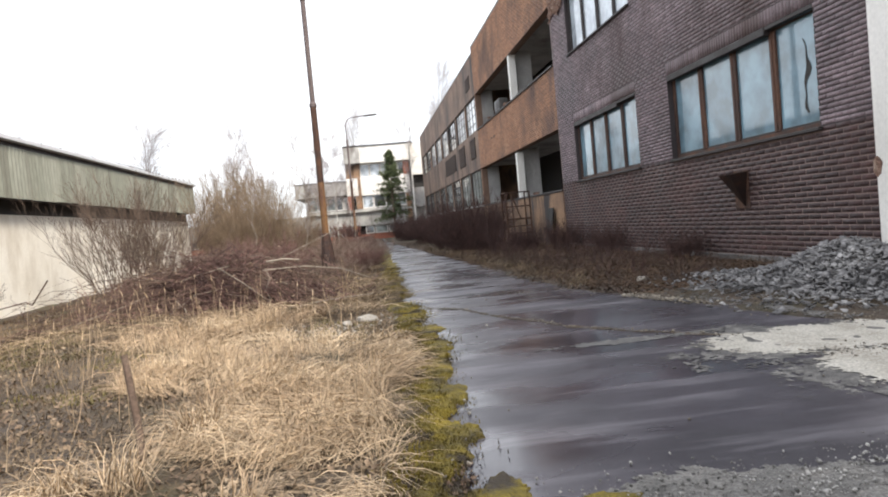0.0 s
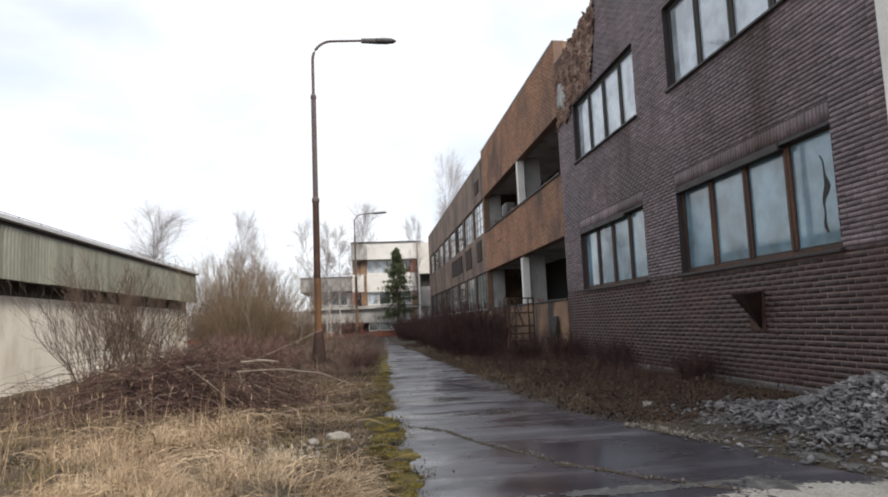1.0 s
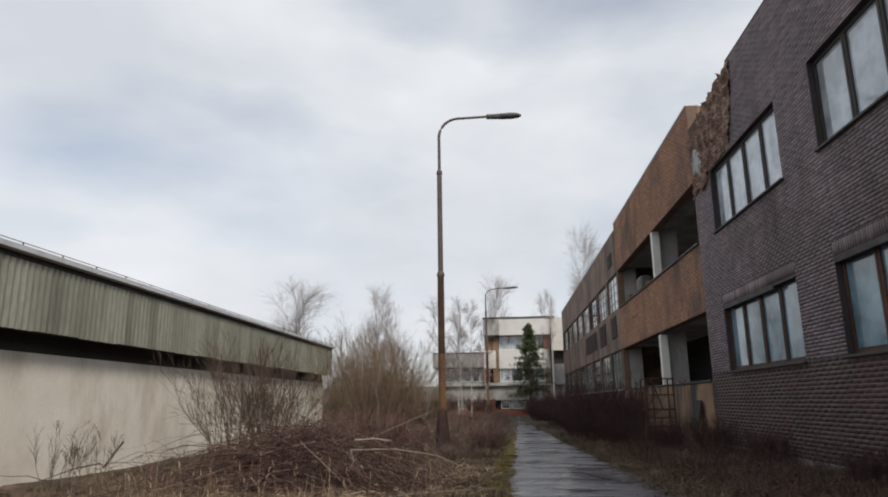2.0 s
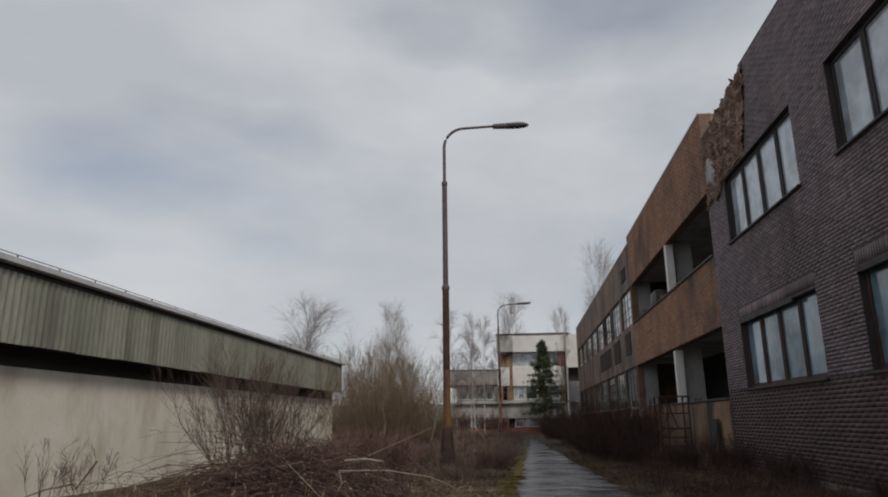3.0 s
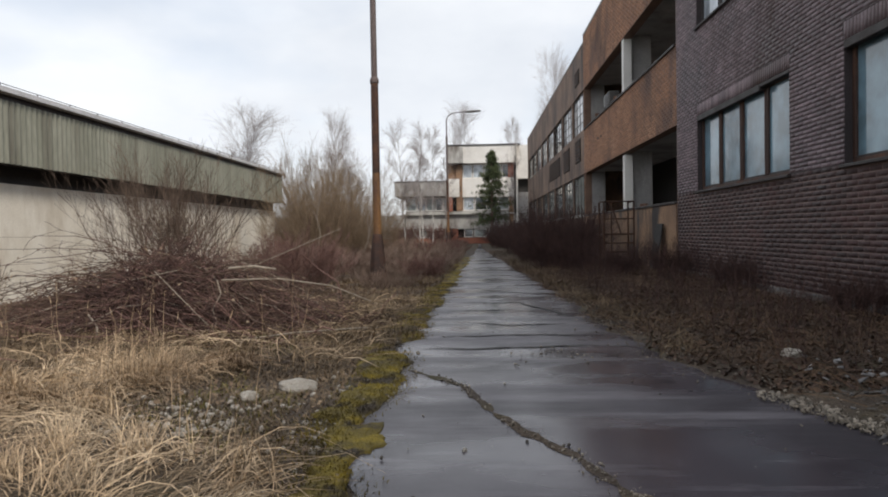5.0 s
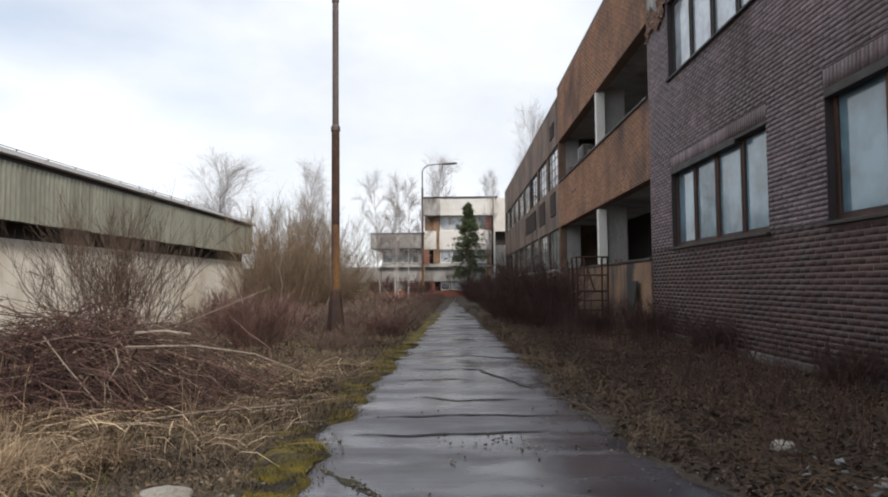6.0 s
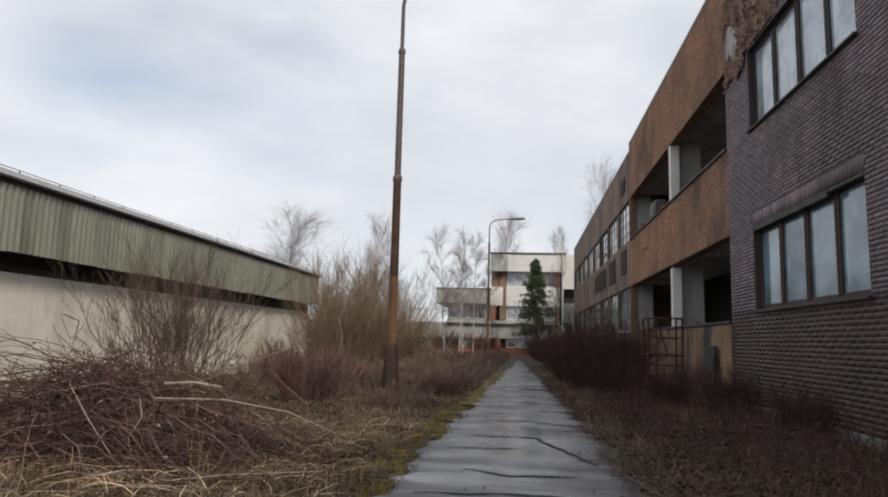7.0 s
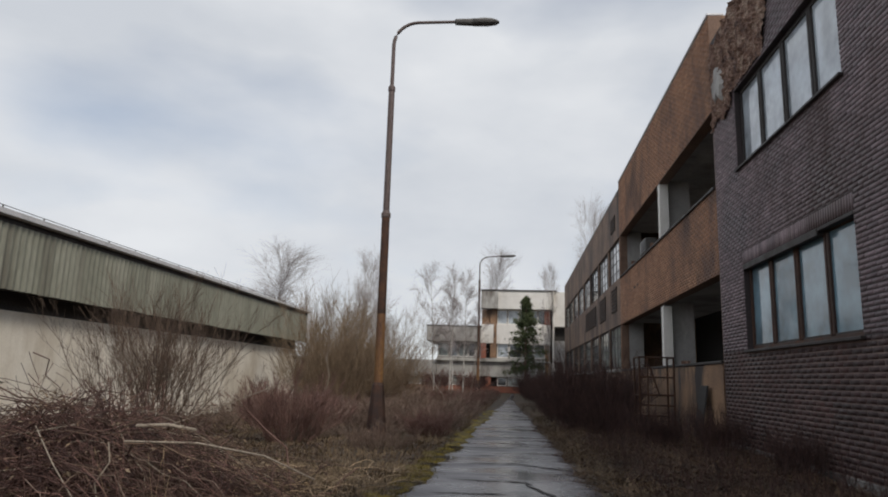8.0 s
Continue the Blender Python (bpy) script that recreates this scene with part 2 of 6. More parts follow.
M["branch_pale"] = surf("stripped_branch", [(0.22, 0.18, 0.14), (0.36, 0.31, 0.25)], 6, 60)
M["grass"] = surf("dry_grass", [(0.26, 0.175, 0.105), (0.42, 0.308, 0.195), (0.6, 0.475, 0.33)], 0.9, 30, vary=0.5, island=True, bump=0)
M["grass_low"] = surf("greenish_dead_grass", [(0.075, 0.05, 0.028), (0.14, 0.097, 0.055), (0.25, 0.178, 0.108)], 0.9, 30, vary=0.35, island=True, bump=0)
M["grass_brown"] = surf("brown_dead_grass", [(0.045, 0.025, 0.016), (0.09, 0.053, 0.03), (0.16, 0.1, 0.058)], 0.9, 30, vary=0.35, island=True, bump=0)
M["leaf_litter"] = surf("dead_leaves", [(0.1, 0.06, 0.04), (0.2, 0.14, 0.09), (0.32, 0.25, 0.17)], 2, 30, vary=0.4, island=True, bump=0)
M["needle"] = surf("spruce_needle", [(0.035, 0.05, 0.022), (0.075, 0.098, 0.04), (0.13, 0.15, 0.065)], 2, 30, vary=0.35, island=True, bump=0)
M["stone"] = surf("rubble_stone", [(0.1, 0.095, 0.088), (0.21, 0.2, 0.19), (0.36, 0.345, 0.325)], 2, 25, vary=0.5, island=True, bump=0.6)
M["grit_dark"] = surf("grey_grit", [(0.05, 0.047, 0.046), (0.12, 0.113, 0.108), (0.24, 0.225, 0.21)], 9, 90, bump=1, dist=0.01)
M["plinth"] = surf("damp_plinth", [(0.06, 0.056, 0.055), (0.12, 0.113, 0.11), (0.24, 0.23, 0.22)], 0.9, 30, bump=0.3)
M["twig_brown"] = surf("brown_branch", [(0.055, 0.033, 0.024), (0.105, 0.066, 0.047), (0.18, 0.125, 0.09)], 3, 60, vary=0.5, island=True)
M["slate"] = surf("broken_slate", [(0.06, 0.057, 0.058), (0.15, 0.144, 0.145), (0.32, 0.31, 0.305)], 2, 25, rough=(0.4, 0.75), vary=0.55, island=True, bump=0.4)
M["grit"] = surf("tan_grit", [(0.09, 0.075, 0.06), (0.2, 0.17, 0.135), (0.34, 0.3, 0.25)], 3, 40, vary=0.6, island=True, bump=0.3)
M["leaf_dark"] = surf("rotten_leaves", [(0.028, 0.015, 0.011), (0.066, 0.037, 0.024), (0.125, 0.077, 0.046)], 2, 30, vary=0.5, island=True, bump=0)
M["moss_dull"] = surf("dull_ground_moss", [(0.06, 0.052, 0.014), (0.135, 0.118, 0.028), (0.23, 0.185, 0.05)], 1.2, 60, vary=0.35, island=True, bump=0)
M["stone_pale"] = surf("pale_stone", [(0.3, 0.27, 0.23), (0.42, 0.39, 0.34)], 6, 40, bump=0.5)
M["brick_red_far"] = surf("red_base_brick", [(0.2, 0.07, 0.045), (0.3, 0.11, 0.07), (0.34, 0.15, 0.1)], 1.2, 30)
M["ridge"] = surf("distant_hill", [(0.12, 0.14, 0.17), (0.16, 0.18, 0.21)], 0.02, 0.2, bump=0)


def pane_material(name, col, rough, gloss=2.0):
    m = bpy.data.materials.new(name)
    m.use_nodes = True
    n, l = m.node_tree.nodes, m.node_tree.links
    b = n["Principled BSDF"]
    co = n.new("ShaderNodeTexCoord")
    no = n.new("ShaderNodeTexNoise")
    no.inputs["Scale"].default_value, no.inputs["Detail"].default_value = 1.7, 5
    l.new(co.outputs["Object"], no.inputs["Vector"])
    rp = n.new("ShaderNodeValToRGB")
    rp.color_ramp.elements[0].position, rp.color_ramp.elements[0].color = 0.38, (*[c * 0.45 for c in col], 1)
    rp.color_ramp.elements[1].position, rp.color_ramp.elements[1].color = 0.65, (*col, 1)
    l.new(no.outputs["Fac"], rp.inputs[0])
    l.new(rp.outputs[0], b.inputs["Base Color"])
    b.inputs["Roughness"].default_value = 0.5
    b.inputs["Coat Weight"].default_value, b.inputs["Coat Roughness"].default_value, b.inputs["Coat IOR"].default_value = 1.0, rough, gloss
    return m


M["pane"] = pane_material("filmed_glass", (0.17, 0.3, 0.38), 0.03, 1.6)
M["pane_white"] = pane_material("curtained_glass", (0.46, 0.52, 0.58), 0.06)
# Near-white base: the bright sky in these panes is put into the colour.
M["pane_bright"] = pane_material("sky_bright_glass", (0.85, 0.88, 0.9), 0.05)
M["pane_dark"] = pane_material("dark_glass", (0.05, 0.06, 0.065), 0.04)
M["pane_green"] = pane_material("greenish_glass", (0.34, 0.38, 0.36), 0.05)


# ---------- building helpers ----------
def part(name, data, material, parent=None, label="", **tags):
    """Links a bmesh or mesh as one object, under a thing if one is given."""
    if isinstance(data, bmesh.types.BMesh):
        me = bpy.data.meshes.new(name)
        bmesh.ops.recalc_face_normals(data, faces=data.faces)
        data.to_mesh(me)
        data.free()
    else:
        me = data
    if material is not None:
        me.materials.clear()
        me.materials.append(material)
    ob = new(name, me)
    if parent is not None:
        ob.parent = parent
    if label or tags:
        tagged(ob, label, **tags)
    return ob


def thing(name, label, category, group="", kind="", at=(0, 0, 0)):
    ob = new(name)
    ob.location = at
    return tagged(ob, label, category, group, kind)


def box(bm, x0, x1, y0, y1, z0, z1, bevel=0.0):
    vs = [bm.verts.new((x, y, z)) for x in (x0, x1) for y in (y0, y1) for z in (z0, z1)]
    fs = [bm.faces.new([vs[i] for i in f]) for f in ((0, 1, 3, 2), (4, 6, 7, 5), (0, 4, 5, 1), (2, 3, 7, 6), (0, 2, 6, 4), (1, 5, 7, 3))]
    if bevel:
        es = list({e for f in fs for e in f.edges})
        bmesh.ops.bevel(bm, geom=es, offset=bevel, segments=1, affect="EDGES")
    return bm


def boxed(x0, x1, y0, y1, z0, z1, bevel=0.0):
    return box(bmesh.new(), x0, x1, y0, y1, z0, z1, bevel)


def raw(name, verts, faces):
    """A mesh from numpy arrays: verts (n, 3), faces (m, 3 or 4)."""
    me = bpy.data.meshes.new(name)
    verts, faces = np.asarray(verts, dtype=np.float32), np.asarray(faces, dtype=np.int32)
    k = faces.shape[1]
    me.vertices.add(len(verts))
    me.vertices.foreach_set("co", verts.ravel())
    me.loops.add(faces.size)
    me.loops.foreach_set("vertex_index", faces.ravel())
    me.polygons.add(len(faces))
    me.polygons.foreach_set("loop_start", np.arange(0, faces.size, k, dtype=np.int32))
    me.polygons.foreach_set("loop_total", np.full(len(faces), k, dtype=np.int32))
    me.update(calc_edges=True)
    return me


def sheet_with_holes(u0, u1, v0, v1, w0, w1, holes, axis="x"):
    """A wall u0..u1 along, v0..v1 up, w0..w1 thick, with openings (a, b, c, d) right through it. axis: the way of its thickness."""
    bm = bmesh.new()
    us = sorted({u0, u1, *[min(max(h[k], u0), u1) for h in holes for k in (0, 1)]})
    vs = sorted({v0, v1, *[min(max(h[k], v0), v1) for h in holes for k in (2, 3)]})
    cache = {}

    def vert(i, j, w):
        key = (i, j, w)
        if key not in cache:
            p = (w, us[i], vs[j]) if axis == "x" else (us[i], w, vs[j])
            cache[key] = bm.verts.new(p)
        return cache[key]

    def solid(i, j):
        if not (0 <= i < len(us) - 1 and 0 <= j < len(vs) - 1):
            return False
        a, b = (us[i] + us[i + 1]) / 2, (vs[j] + vs[j + 1]) / 2
        return not any(h[0] < a < h[1] and h[2] < b < h[3] for h in holes)

    for i in range(len(us) - 1):
        for j in range(len(vs) - 1):
            if not solid(i, j):
                continue
            for w in (w0, w1):
                bm.faces.new([vert(i, j, w), vert(i + 1, j, w), vert(i + 1, j + 1, w), vert(i, j + 1, w)])
            for (di, dj), (a, b) in {(-1, 0): ((0, 0), (0, 1)), (1, 0): ((1, 0), (1, 1)), (0, -1): ((0, 0), (1, 0)), (0, 1): ((0, 1), (1, 1))}.items():
                if not solid(i + di, j + dj):
                    bm.faces.new([vert(i + a[0], j + a[1], w0), vert(i + b[0], j + b[1], w0), vert(i + b[0], j + b[1], w1), vert(i + a[0], j + a[1], w1)])
    return bm


def tubes(lines, sides=4):
    """lines: lists of (point, radius). Joined tapered tubes as arrays."""
    V, F = [], []
    base = 0
    ang = np.arange(sides) * 2 * np.pi / sides
    for line in lines:
        P = np.array([p for p, r in line], dtype=float)
        R = np.array([r for p, r in line], dtype=float)
        T = np.gradient(P, axis=0)
        T /= np.linalg.norm(T, axis=1, keepdims=True) + 1e-9
        ref = np.where(np.abs(T[:, 2:3]) > 0.9, np.array([[1.0, 0, 0]]), np.array([[0, 0, 1.0]]))
        A = np.cross(T, ref)
        A /= np.linalg.norm(A, axis=1, keepdims=True) + 1e-9
        B = np.cross(T, A)
        ring = P[:, None] + R[:, None, None] * (np.cos(ang)[None, :, None] * A[:, None] + np.sin(ang)[None, :, None] * B[:, None])
        n = len(P)
        V.append(ring.reshape(-1, 3))
        i, j = np.meshgrid(np.arange(n - 1), np.arange(sides), indexing="ij")
        q = np.stack([i * sides + j, i * sides + (j + 1) % sides, (i + 1) * sides + (j + 1) % sides, (i + 1) * sides + j], -1).reshape(-1, 4)
        F.append(q + base)
        base += n * sides
    return np.concatenate(V), np.concatenate(F)


def tube_mesh(name, lines, sides=4):
    return raw(name, *tubes(lines, sides))


def lathe(profile, sides=16, at=(0, 0, 0)):
    """A turned solid from (radius, height) pairs."""
    bm = bmesh.new()
    rings = []
    for r, z in profile:
        rings.append([bm.verts.new((at[0] + r * math.cos(2 * math.pi * k / sides), at[1] + r * math.sin(2 * math.pi * k / sides), at[2] + z)) for k in range(sides)])
    for a, b in zip(rings, rings[1:]):
        for k in range(sides):
            bm.faces.new([a[k], a[(k + 1) % sides], b[(k + 1) % sides], b[k]])
    bm.faces.new(rings[0][::-1])
    bm.faces.new(rings[-1])
    return bm


def smooth_noise(x, y, s=1.0, seed=0.0):
    return noise.noise(Vector((x * s + seed, y * s - seed, seed * 0.37)))


# ---------- ground ----------
def street_left(y):
    return 0.92 - 0.26 * max(0.0, min(1.0, (5.7 - y) / 2)) + 0.13 * smooth_noise(0.0, y, 1.1, 3.0) + (0.1 if y < 9 else 0.2) * smooth_noise(0, y, 3.0, 7.0) + (0.024 * max(0, y - 12))


def street_right(y):
    far = 3.25 - 0.03 * (y - 10) if y > 10 else 3.25 + 0.28 * (10 - y)
    return max(2.0, min(5.2, far)) + 0.16 * smooth_noise(5.0, y, 1.0, 1.0) + 0.18 * smooth_noise(5, y, 3.3, 2.0)


def ground_height(x, y):
    h = 0.05 * smooth_noise(x, y, 0.5, 11.0) + 0.02 * smooth_noise(x, y, 2.3, 4.0)
    side = max(0.0, min(1.0, (0.8 - x) / 1.5)) + max(0.0, min(1.0, (x - 3.6) / 1.2))
    fall = max(0.0, min(1.0, (-x - 2.5) / 6.5)) * max(0.0, min(1.0, (56 - y) / 8))
    dip = max(0.0, min(1.0, (0.5 - x) / 1.0)) * max(0.0, min(1.0, (y - 13) / 6)) * max(0.0, min(1.0, (56 - y) / 20))
    return -0.035 - 0.42 * fall * fall * (3 - 2 * fall) - 0.13 * dip + side * (0.07 + h) + (1 - min(1, side)) * 0.01 * smooth_noise(x, y, 1.0, 5.0)


def spaced(stops):
    out = []
    for a, b, s in stops:
        out += list(np.arange(a, b, s))
    return out + [stops[-1][1]]


xs = spaced([(-900, -100, 100), (-100, -20, 10), (-20, -11, 1.0), (-11, 7, 0.3), (7, 20, 2), (20, 100, 20), (100, 900, 100)])
ys = spaced([(-300, -20, 40), (-20, -2, 2), (-2, 30, 0.3), (30, 80, 1.0), (80, 200, 20), (200, 1500, 130)])
gv = [(x, y, ground_height(x, y) if -25 < x < 20 and -10 < y < 85 else 0.0) for x in xs for y in ys]
ny = len(ys)
gf = [(i * ny + j, (i + 1) * ny + j, (i + 1) * ny + j + 1, i * ny + j + 1) for i in range(len(xs) - 1) for j in range(ny - 1)]
part("ground", raw("ground", gv, gf), M["earth"], None, "brown earth with moss and dead plants", category="ground", kind="structure")

rows_y = spaced([(2.75, 20, 0.12), (20, 66, 0.4)])
av, af = [], []
COLS = 26
for y in rows_y:
    a, b = street_left(y), street_right(y)
    for k in range(COLS):
        x = a + (b - a) * k / (COLS - 1)
        edge = 0.03 if k in (0, COLS - 1) else 0.0
        av.append((x, y, 0.012 * smooth_noise(x, y, 0.8, 2.2) - edge))
for r in range(len(rows_y) - 1):
    for k in range(COLS - 1):
        i = r * COLS + k
        af.append((i, i + 1, i + COLS + 1, i + COLS))
asphalt_me = raw("road", av, af)
asphalt_me.shade_smooth()
part("road", asphalt_me, M["asphalt"], None, "dark wet cracked asphalt lane", category="road", kind="structure")


# ---------- vectorised stems, blades and trees ----------
RNG = np.random.default_rng(7)


def tube_set(P, R, sides=3):
    """P (n, k, 3) centre lines and R (n, k) radii: arrays of joined tapered tubes."""
    n, k, _ = P.shape
    T = np.gradient(P, axis=1)
    T /= np.linalg.norm(T, axis=2, keepdims=True) + 1e-9
    ref = np.where(np.abs(T[..., 2:3]) > 0.9, np.array([1.0, 0, 0]), np.array([0, 0, 1.0]))
    A = np.cross(T, ref)
    A /= np.linalg.norm(A, axis=2, keepdims=True) + 1e-9
    B = np.cross(T, A)
    ang = np.arange(sides) * 2 * np.pi / sides
    ring = P[:, :, None] + R[:, :, None, None] * (np.cos(ang)[:, None] * A[:, :, None] + np.sin(ang)[:, None] * B[:, :, None])
    V = ring.reshape(-1, 3)
    a, i, j = np.meshgrid(np.arange(n), np.arange(k - 1), np.arange(sides), indexing="ij")
    o = a * k * sides
    F = np.stack([o + i * sides + j, o + i * sides + (j + 1) % sides, o + (i + 1) * sides + (j + 1) % sides, o + (i + 1) * sides + j], -1).reshape(-1, 4)
    return V, F


def merge(*sets):
    V, F, base = [], [], 0
    for v, f in sets:
        V.append(v)
        F.append(f + base)
        base += len(v)
    return np.concatenate(V), np.concatenate(F)


def unit(v):
    return v / (np.linalg.norm(v, axis=-1, keepdims=True) + 1e-9)


def stems(start, aim, length, radius, k=5, bend=0.25, droop=0.0, tip=0.3, wobble=0.02):
    """Curved stems from start (n, 3) along aim (n, 3)."""
    n = len(start)
    t = np.linspace(0, 1, k)
    side = unit(RNG.normal(size=(n, 3))) * bend
    P = start[:, None] + (aim[:, None] * t[None, :, None] + side[:, None] * (t**2)[None, :, None]) * length[:, None, None]
    P += RNG.normal(size=P.shape) * (length * wobble)[:, None, None] * (t > 0)[None, :, None]
    P[..., 2] -= droop * length[:, None] * (t**2)[None]
    R = radius[:, None] * (1 - (1 - tip) * t)[None]
    return P, R


def offshoots(P, R, count, length, angle=0.7, up=0.2, k=5, droop=0.0, low=0.25, thin=0.5, bend=0.2):
    """Side branches off given lines: count for each line."""
    n, kk, _ = P.shape
    idx = np.repeat(np.arange(n), count)
    t = low + (0.98 - low) * RNG.random(len(idx))
    f = t * (kk - 1)
    i = np.minimum(f.astype(int), kk - 2)
    w = (f - i)[:, None]
    S = P[idx, i] * (1 - w) + P[idx, i + 1] * w
    axis = unit(P[idx, i + 1] - P[idx, i])
    rnd = unit(np.cross(axis, unit(RNG.normal(size=axis.shape))))
    aim = unit(axis * math.cos(angle) + rnd * math.sin(angle) * (0.7 + 0.6 * RNG.random((len(idx), 1))) + np.array([0, 0, up]))
    r = (R[idx, i] * (1 - w[:, 0]) + R[idx, i + 1] * w[:, 0]) * thin
    L = length * (0.5 + 0.7 * RNG.random(len(idx))) * (1.15 - 0.6 * t)
    return stems(S, aim, L, r, k, bend, droop)


def blades(pos, height, width, lean, curl=0.5):
    """Grass blades: bent tapering ribbons of two quads."""
    n = len(pos)
    drift = np.array([4.5 * smooth_noise(p[0], p[1], 0.9, 33.0) for p in pos])
    a = drift + RNG.normal(size=n) * 1.1
    flat = np.stack([np.cos(a), np.sin(a), np.zeros(n)], -1)
    across = np.stack([-np.sin(a), np.cos(a), np.zeros(n)], -1)
    up = np.array([0, 0, 1.0])
    mid = pos + height[:, None] * (0.5 * np.clip(1.15 - 0.3 * lean, 0.35, 1)[:, None] * up + flat * lean[:, None] * 0.42)
    top = pos + height[:, None] * (np.clip(1 - 0.62 * lean, 0.04, 1)[:, None] * up + flat * lean[:, None])
    w = width[:, None] * across
    V = np.stack([pos - w, pos + w, mid - w * 0.8, mid + w * 0.8, top - w * 0.15, top + w * 0.15], 1).reshape(-1, 3)
    o = np.arange(n)[:, None] * 6
    F = np.concatenate([o + np.array([[0, 1, 3, 2]]), o + np.array([[2, 3, 5, 4]])])
    return V, F


def heights(P):
    return np.array([ground_height(x, y) for x, y in P])


def scatter(n, x0, x1, y0, y1, keep=None):
    X = np.stack([x0 + (x1 - x0) * RNG.random(n), y0 + (y1 - y0) * RNG.random(n)], -1)
    if keep is not None:
        X = X[np.array([keep(x, y) for x, y in X])]
    return np.column_stack([X, heights(X)])


def stuff(name, sets, material, label, category, parent=None):
    ob = part(name, raw(name, *sets), material, parent, label, category=category, kind="stuff")
    return ob


# ---------- brick fields ----------
COURSE, BRICK, JOINT, PERPEND = 0.079, 0.265, 0.015, 0.014


def brick_cells(y0, y1, z0, z1, holes, keep=lambda y, z: True, course=COURSE, perpend=PERPEND):
    """Running bond cells (ya, yb, za, zb), cut at openings and ends."""
    cells = []
    row = 0
    z = z0
    while z + course <= z1 + 1e-6:
        za, zb = z + JOINT / 2, z + course - JOINT / 2
        spans = [(y0, y1, za, zb)]
        for a, b, c, d in holes:
            if c < zb and d > za:
                cut = []
                for p, q, e, g in spans:
                    cut += [(p, min(q, a), e, g), (max(p, b), q, e, g)]
                    over, under = (max(p, a), min(q, b), max(e, d + 0.004), g), (max(p, a), min(q, b), e, min(g, c - 0.004))
                    cut += [s for s in (over, under) if s[3] - s[2] > 0.015]
                spans = [s for s in cut if s[1] - s[0] > 0.05]
        for p, q, lo, hi in spans:
            y = y0 - (row % 2) * BRICK / 2
            while y < q:
                a, b = max(p, y + perpend / 2), min(q, y + BRICK - perpend / 2)
                if b - a > 0.04 and keep((a + b) / 2, z):
                    cells.append((a, b, lo, hi))
                y += BRICK
        z += course
        row += 1
    return cells


def brick_mesh(name, cells, x, proud=(0.003, 0.007)):
    """Joined bricks: five-sided blocks standing proud of the plane x, towards -x."""
    n = len(cells)
    C = np.array(cells)
    d = x - (proud[0] + (proud[1] - proud[0]) * RNG.random(n))
    back = np.full(n, x + 0.004)
    j = RNG.normal(size=(n, 2)) * 0.0015
    a, b, c, e = C[:, 0] + j[:, 0], C[:, 1] + j[:, 0], C[:, 2] + j[:, 1], C[:, 3] + j[:, 1]
    V = np.stack([np.stack(p, -1) for p in ((back, a, c), (back, b, c), (back, b, e), (back, a, e), (d, a + .002, c + .002), (d, b - .002, c + .002), (d, b - .002, e - .002), (d, a + .002, e - .002))], 1).reshape(-1, 3)
    o = np.arange(n)[:, None] * 8
    F = np.concatenate([o + np.array([f]) for f in ([4, 7, 6, 5], [0, 4, 5, 1], [1, 5, 6, 2], [2, 6, 7, 3], [3, 7, 4, 0])])
    return raw(name, V, F)


# ---------- grey brick building ----------
WX = 6.6
WIN_Y = [(14.8, 19.2), (8.82, 13.22)]
LOW, LOW_T, UP, UP_T = 1.95, 3.61, 5.55, 7.22
G_HOLES = [(a, b, LOW, LOW_T) for a, b in WIN_Y] + [(a, b, UP, UP_T) for a, b in WIN_Y]
G0, G1, GTOP = 7.72, 20.71, 9.45
base_wall = part("wall_brick_base", boxed(WX, WX + 0.4, G0, G1, -0.3, 1.90), M["mortar"], None,
                 "dark brown clinker brick base of an abandoned building", category="wall", kind="structure")
block_wall = part("wall_brick_block", sheet_with_holes(G0, G1, 1.903, 9.05, WX, WX + 0.4, G_HOLES), M["mortar_dark"], None,
                  "grey violet brick wall of an abandoned building", category="wall", kind="structure")
part("roof_block", boxed(WX + 0.41, WX + 9, G0, G1, 9.05, 9.25), M["concrete"], None, "flat concrete roof slab", category="roof", kind="structure")
# Room darkness is put into this inner wall's colour.
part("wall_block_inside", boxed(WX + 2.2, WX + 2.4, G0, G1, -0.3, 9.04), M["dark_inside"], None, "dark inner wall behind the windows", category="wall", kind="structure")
part("plinth", boxed(WX - 0.05, WX - 0.001, G0, G1, -0.3, 0.13, 0.008), M["plinth"], None, "low grey concrete plinth under the bricks", category="plinth", kind="structure")


def ruin_edge(y):
    """Height above which the brick facing has fallen off."""
    ragged = 0.14 * smooth_noise(y, 0, 2.2, 3.0) + 0.06 * smooth_noise(y, 0, 7.0, 3.0)
    if y < 16.9:
        return 99.0
    if y < 17.5:
        return 7.4 + 2.6 * (17.5 - y) + ragged
    return (7.25 if y < 19.3 else 7.12) + ragged


def pane_sheet(y0, y1, z0, z1, x):
    bm = bmesh.new()
    return box(bm, x, x + 0.006, y0, y1, z0, z1)


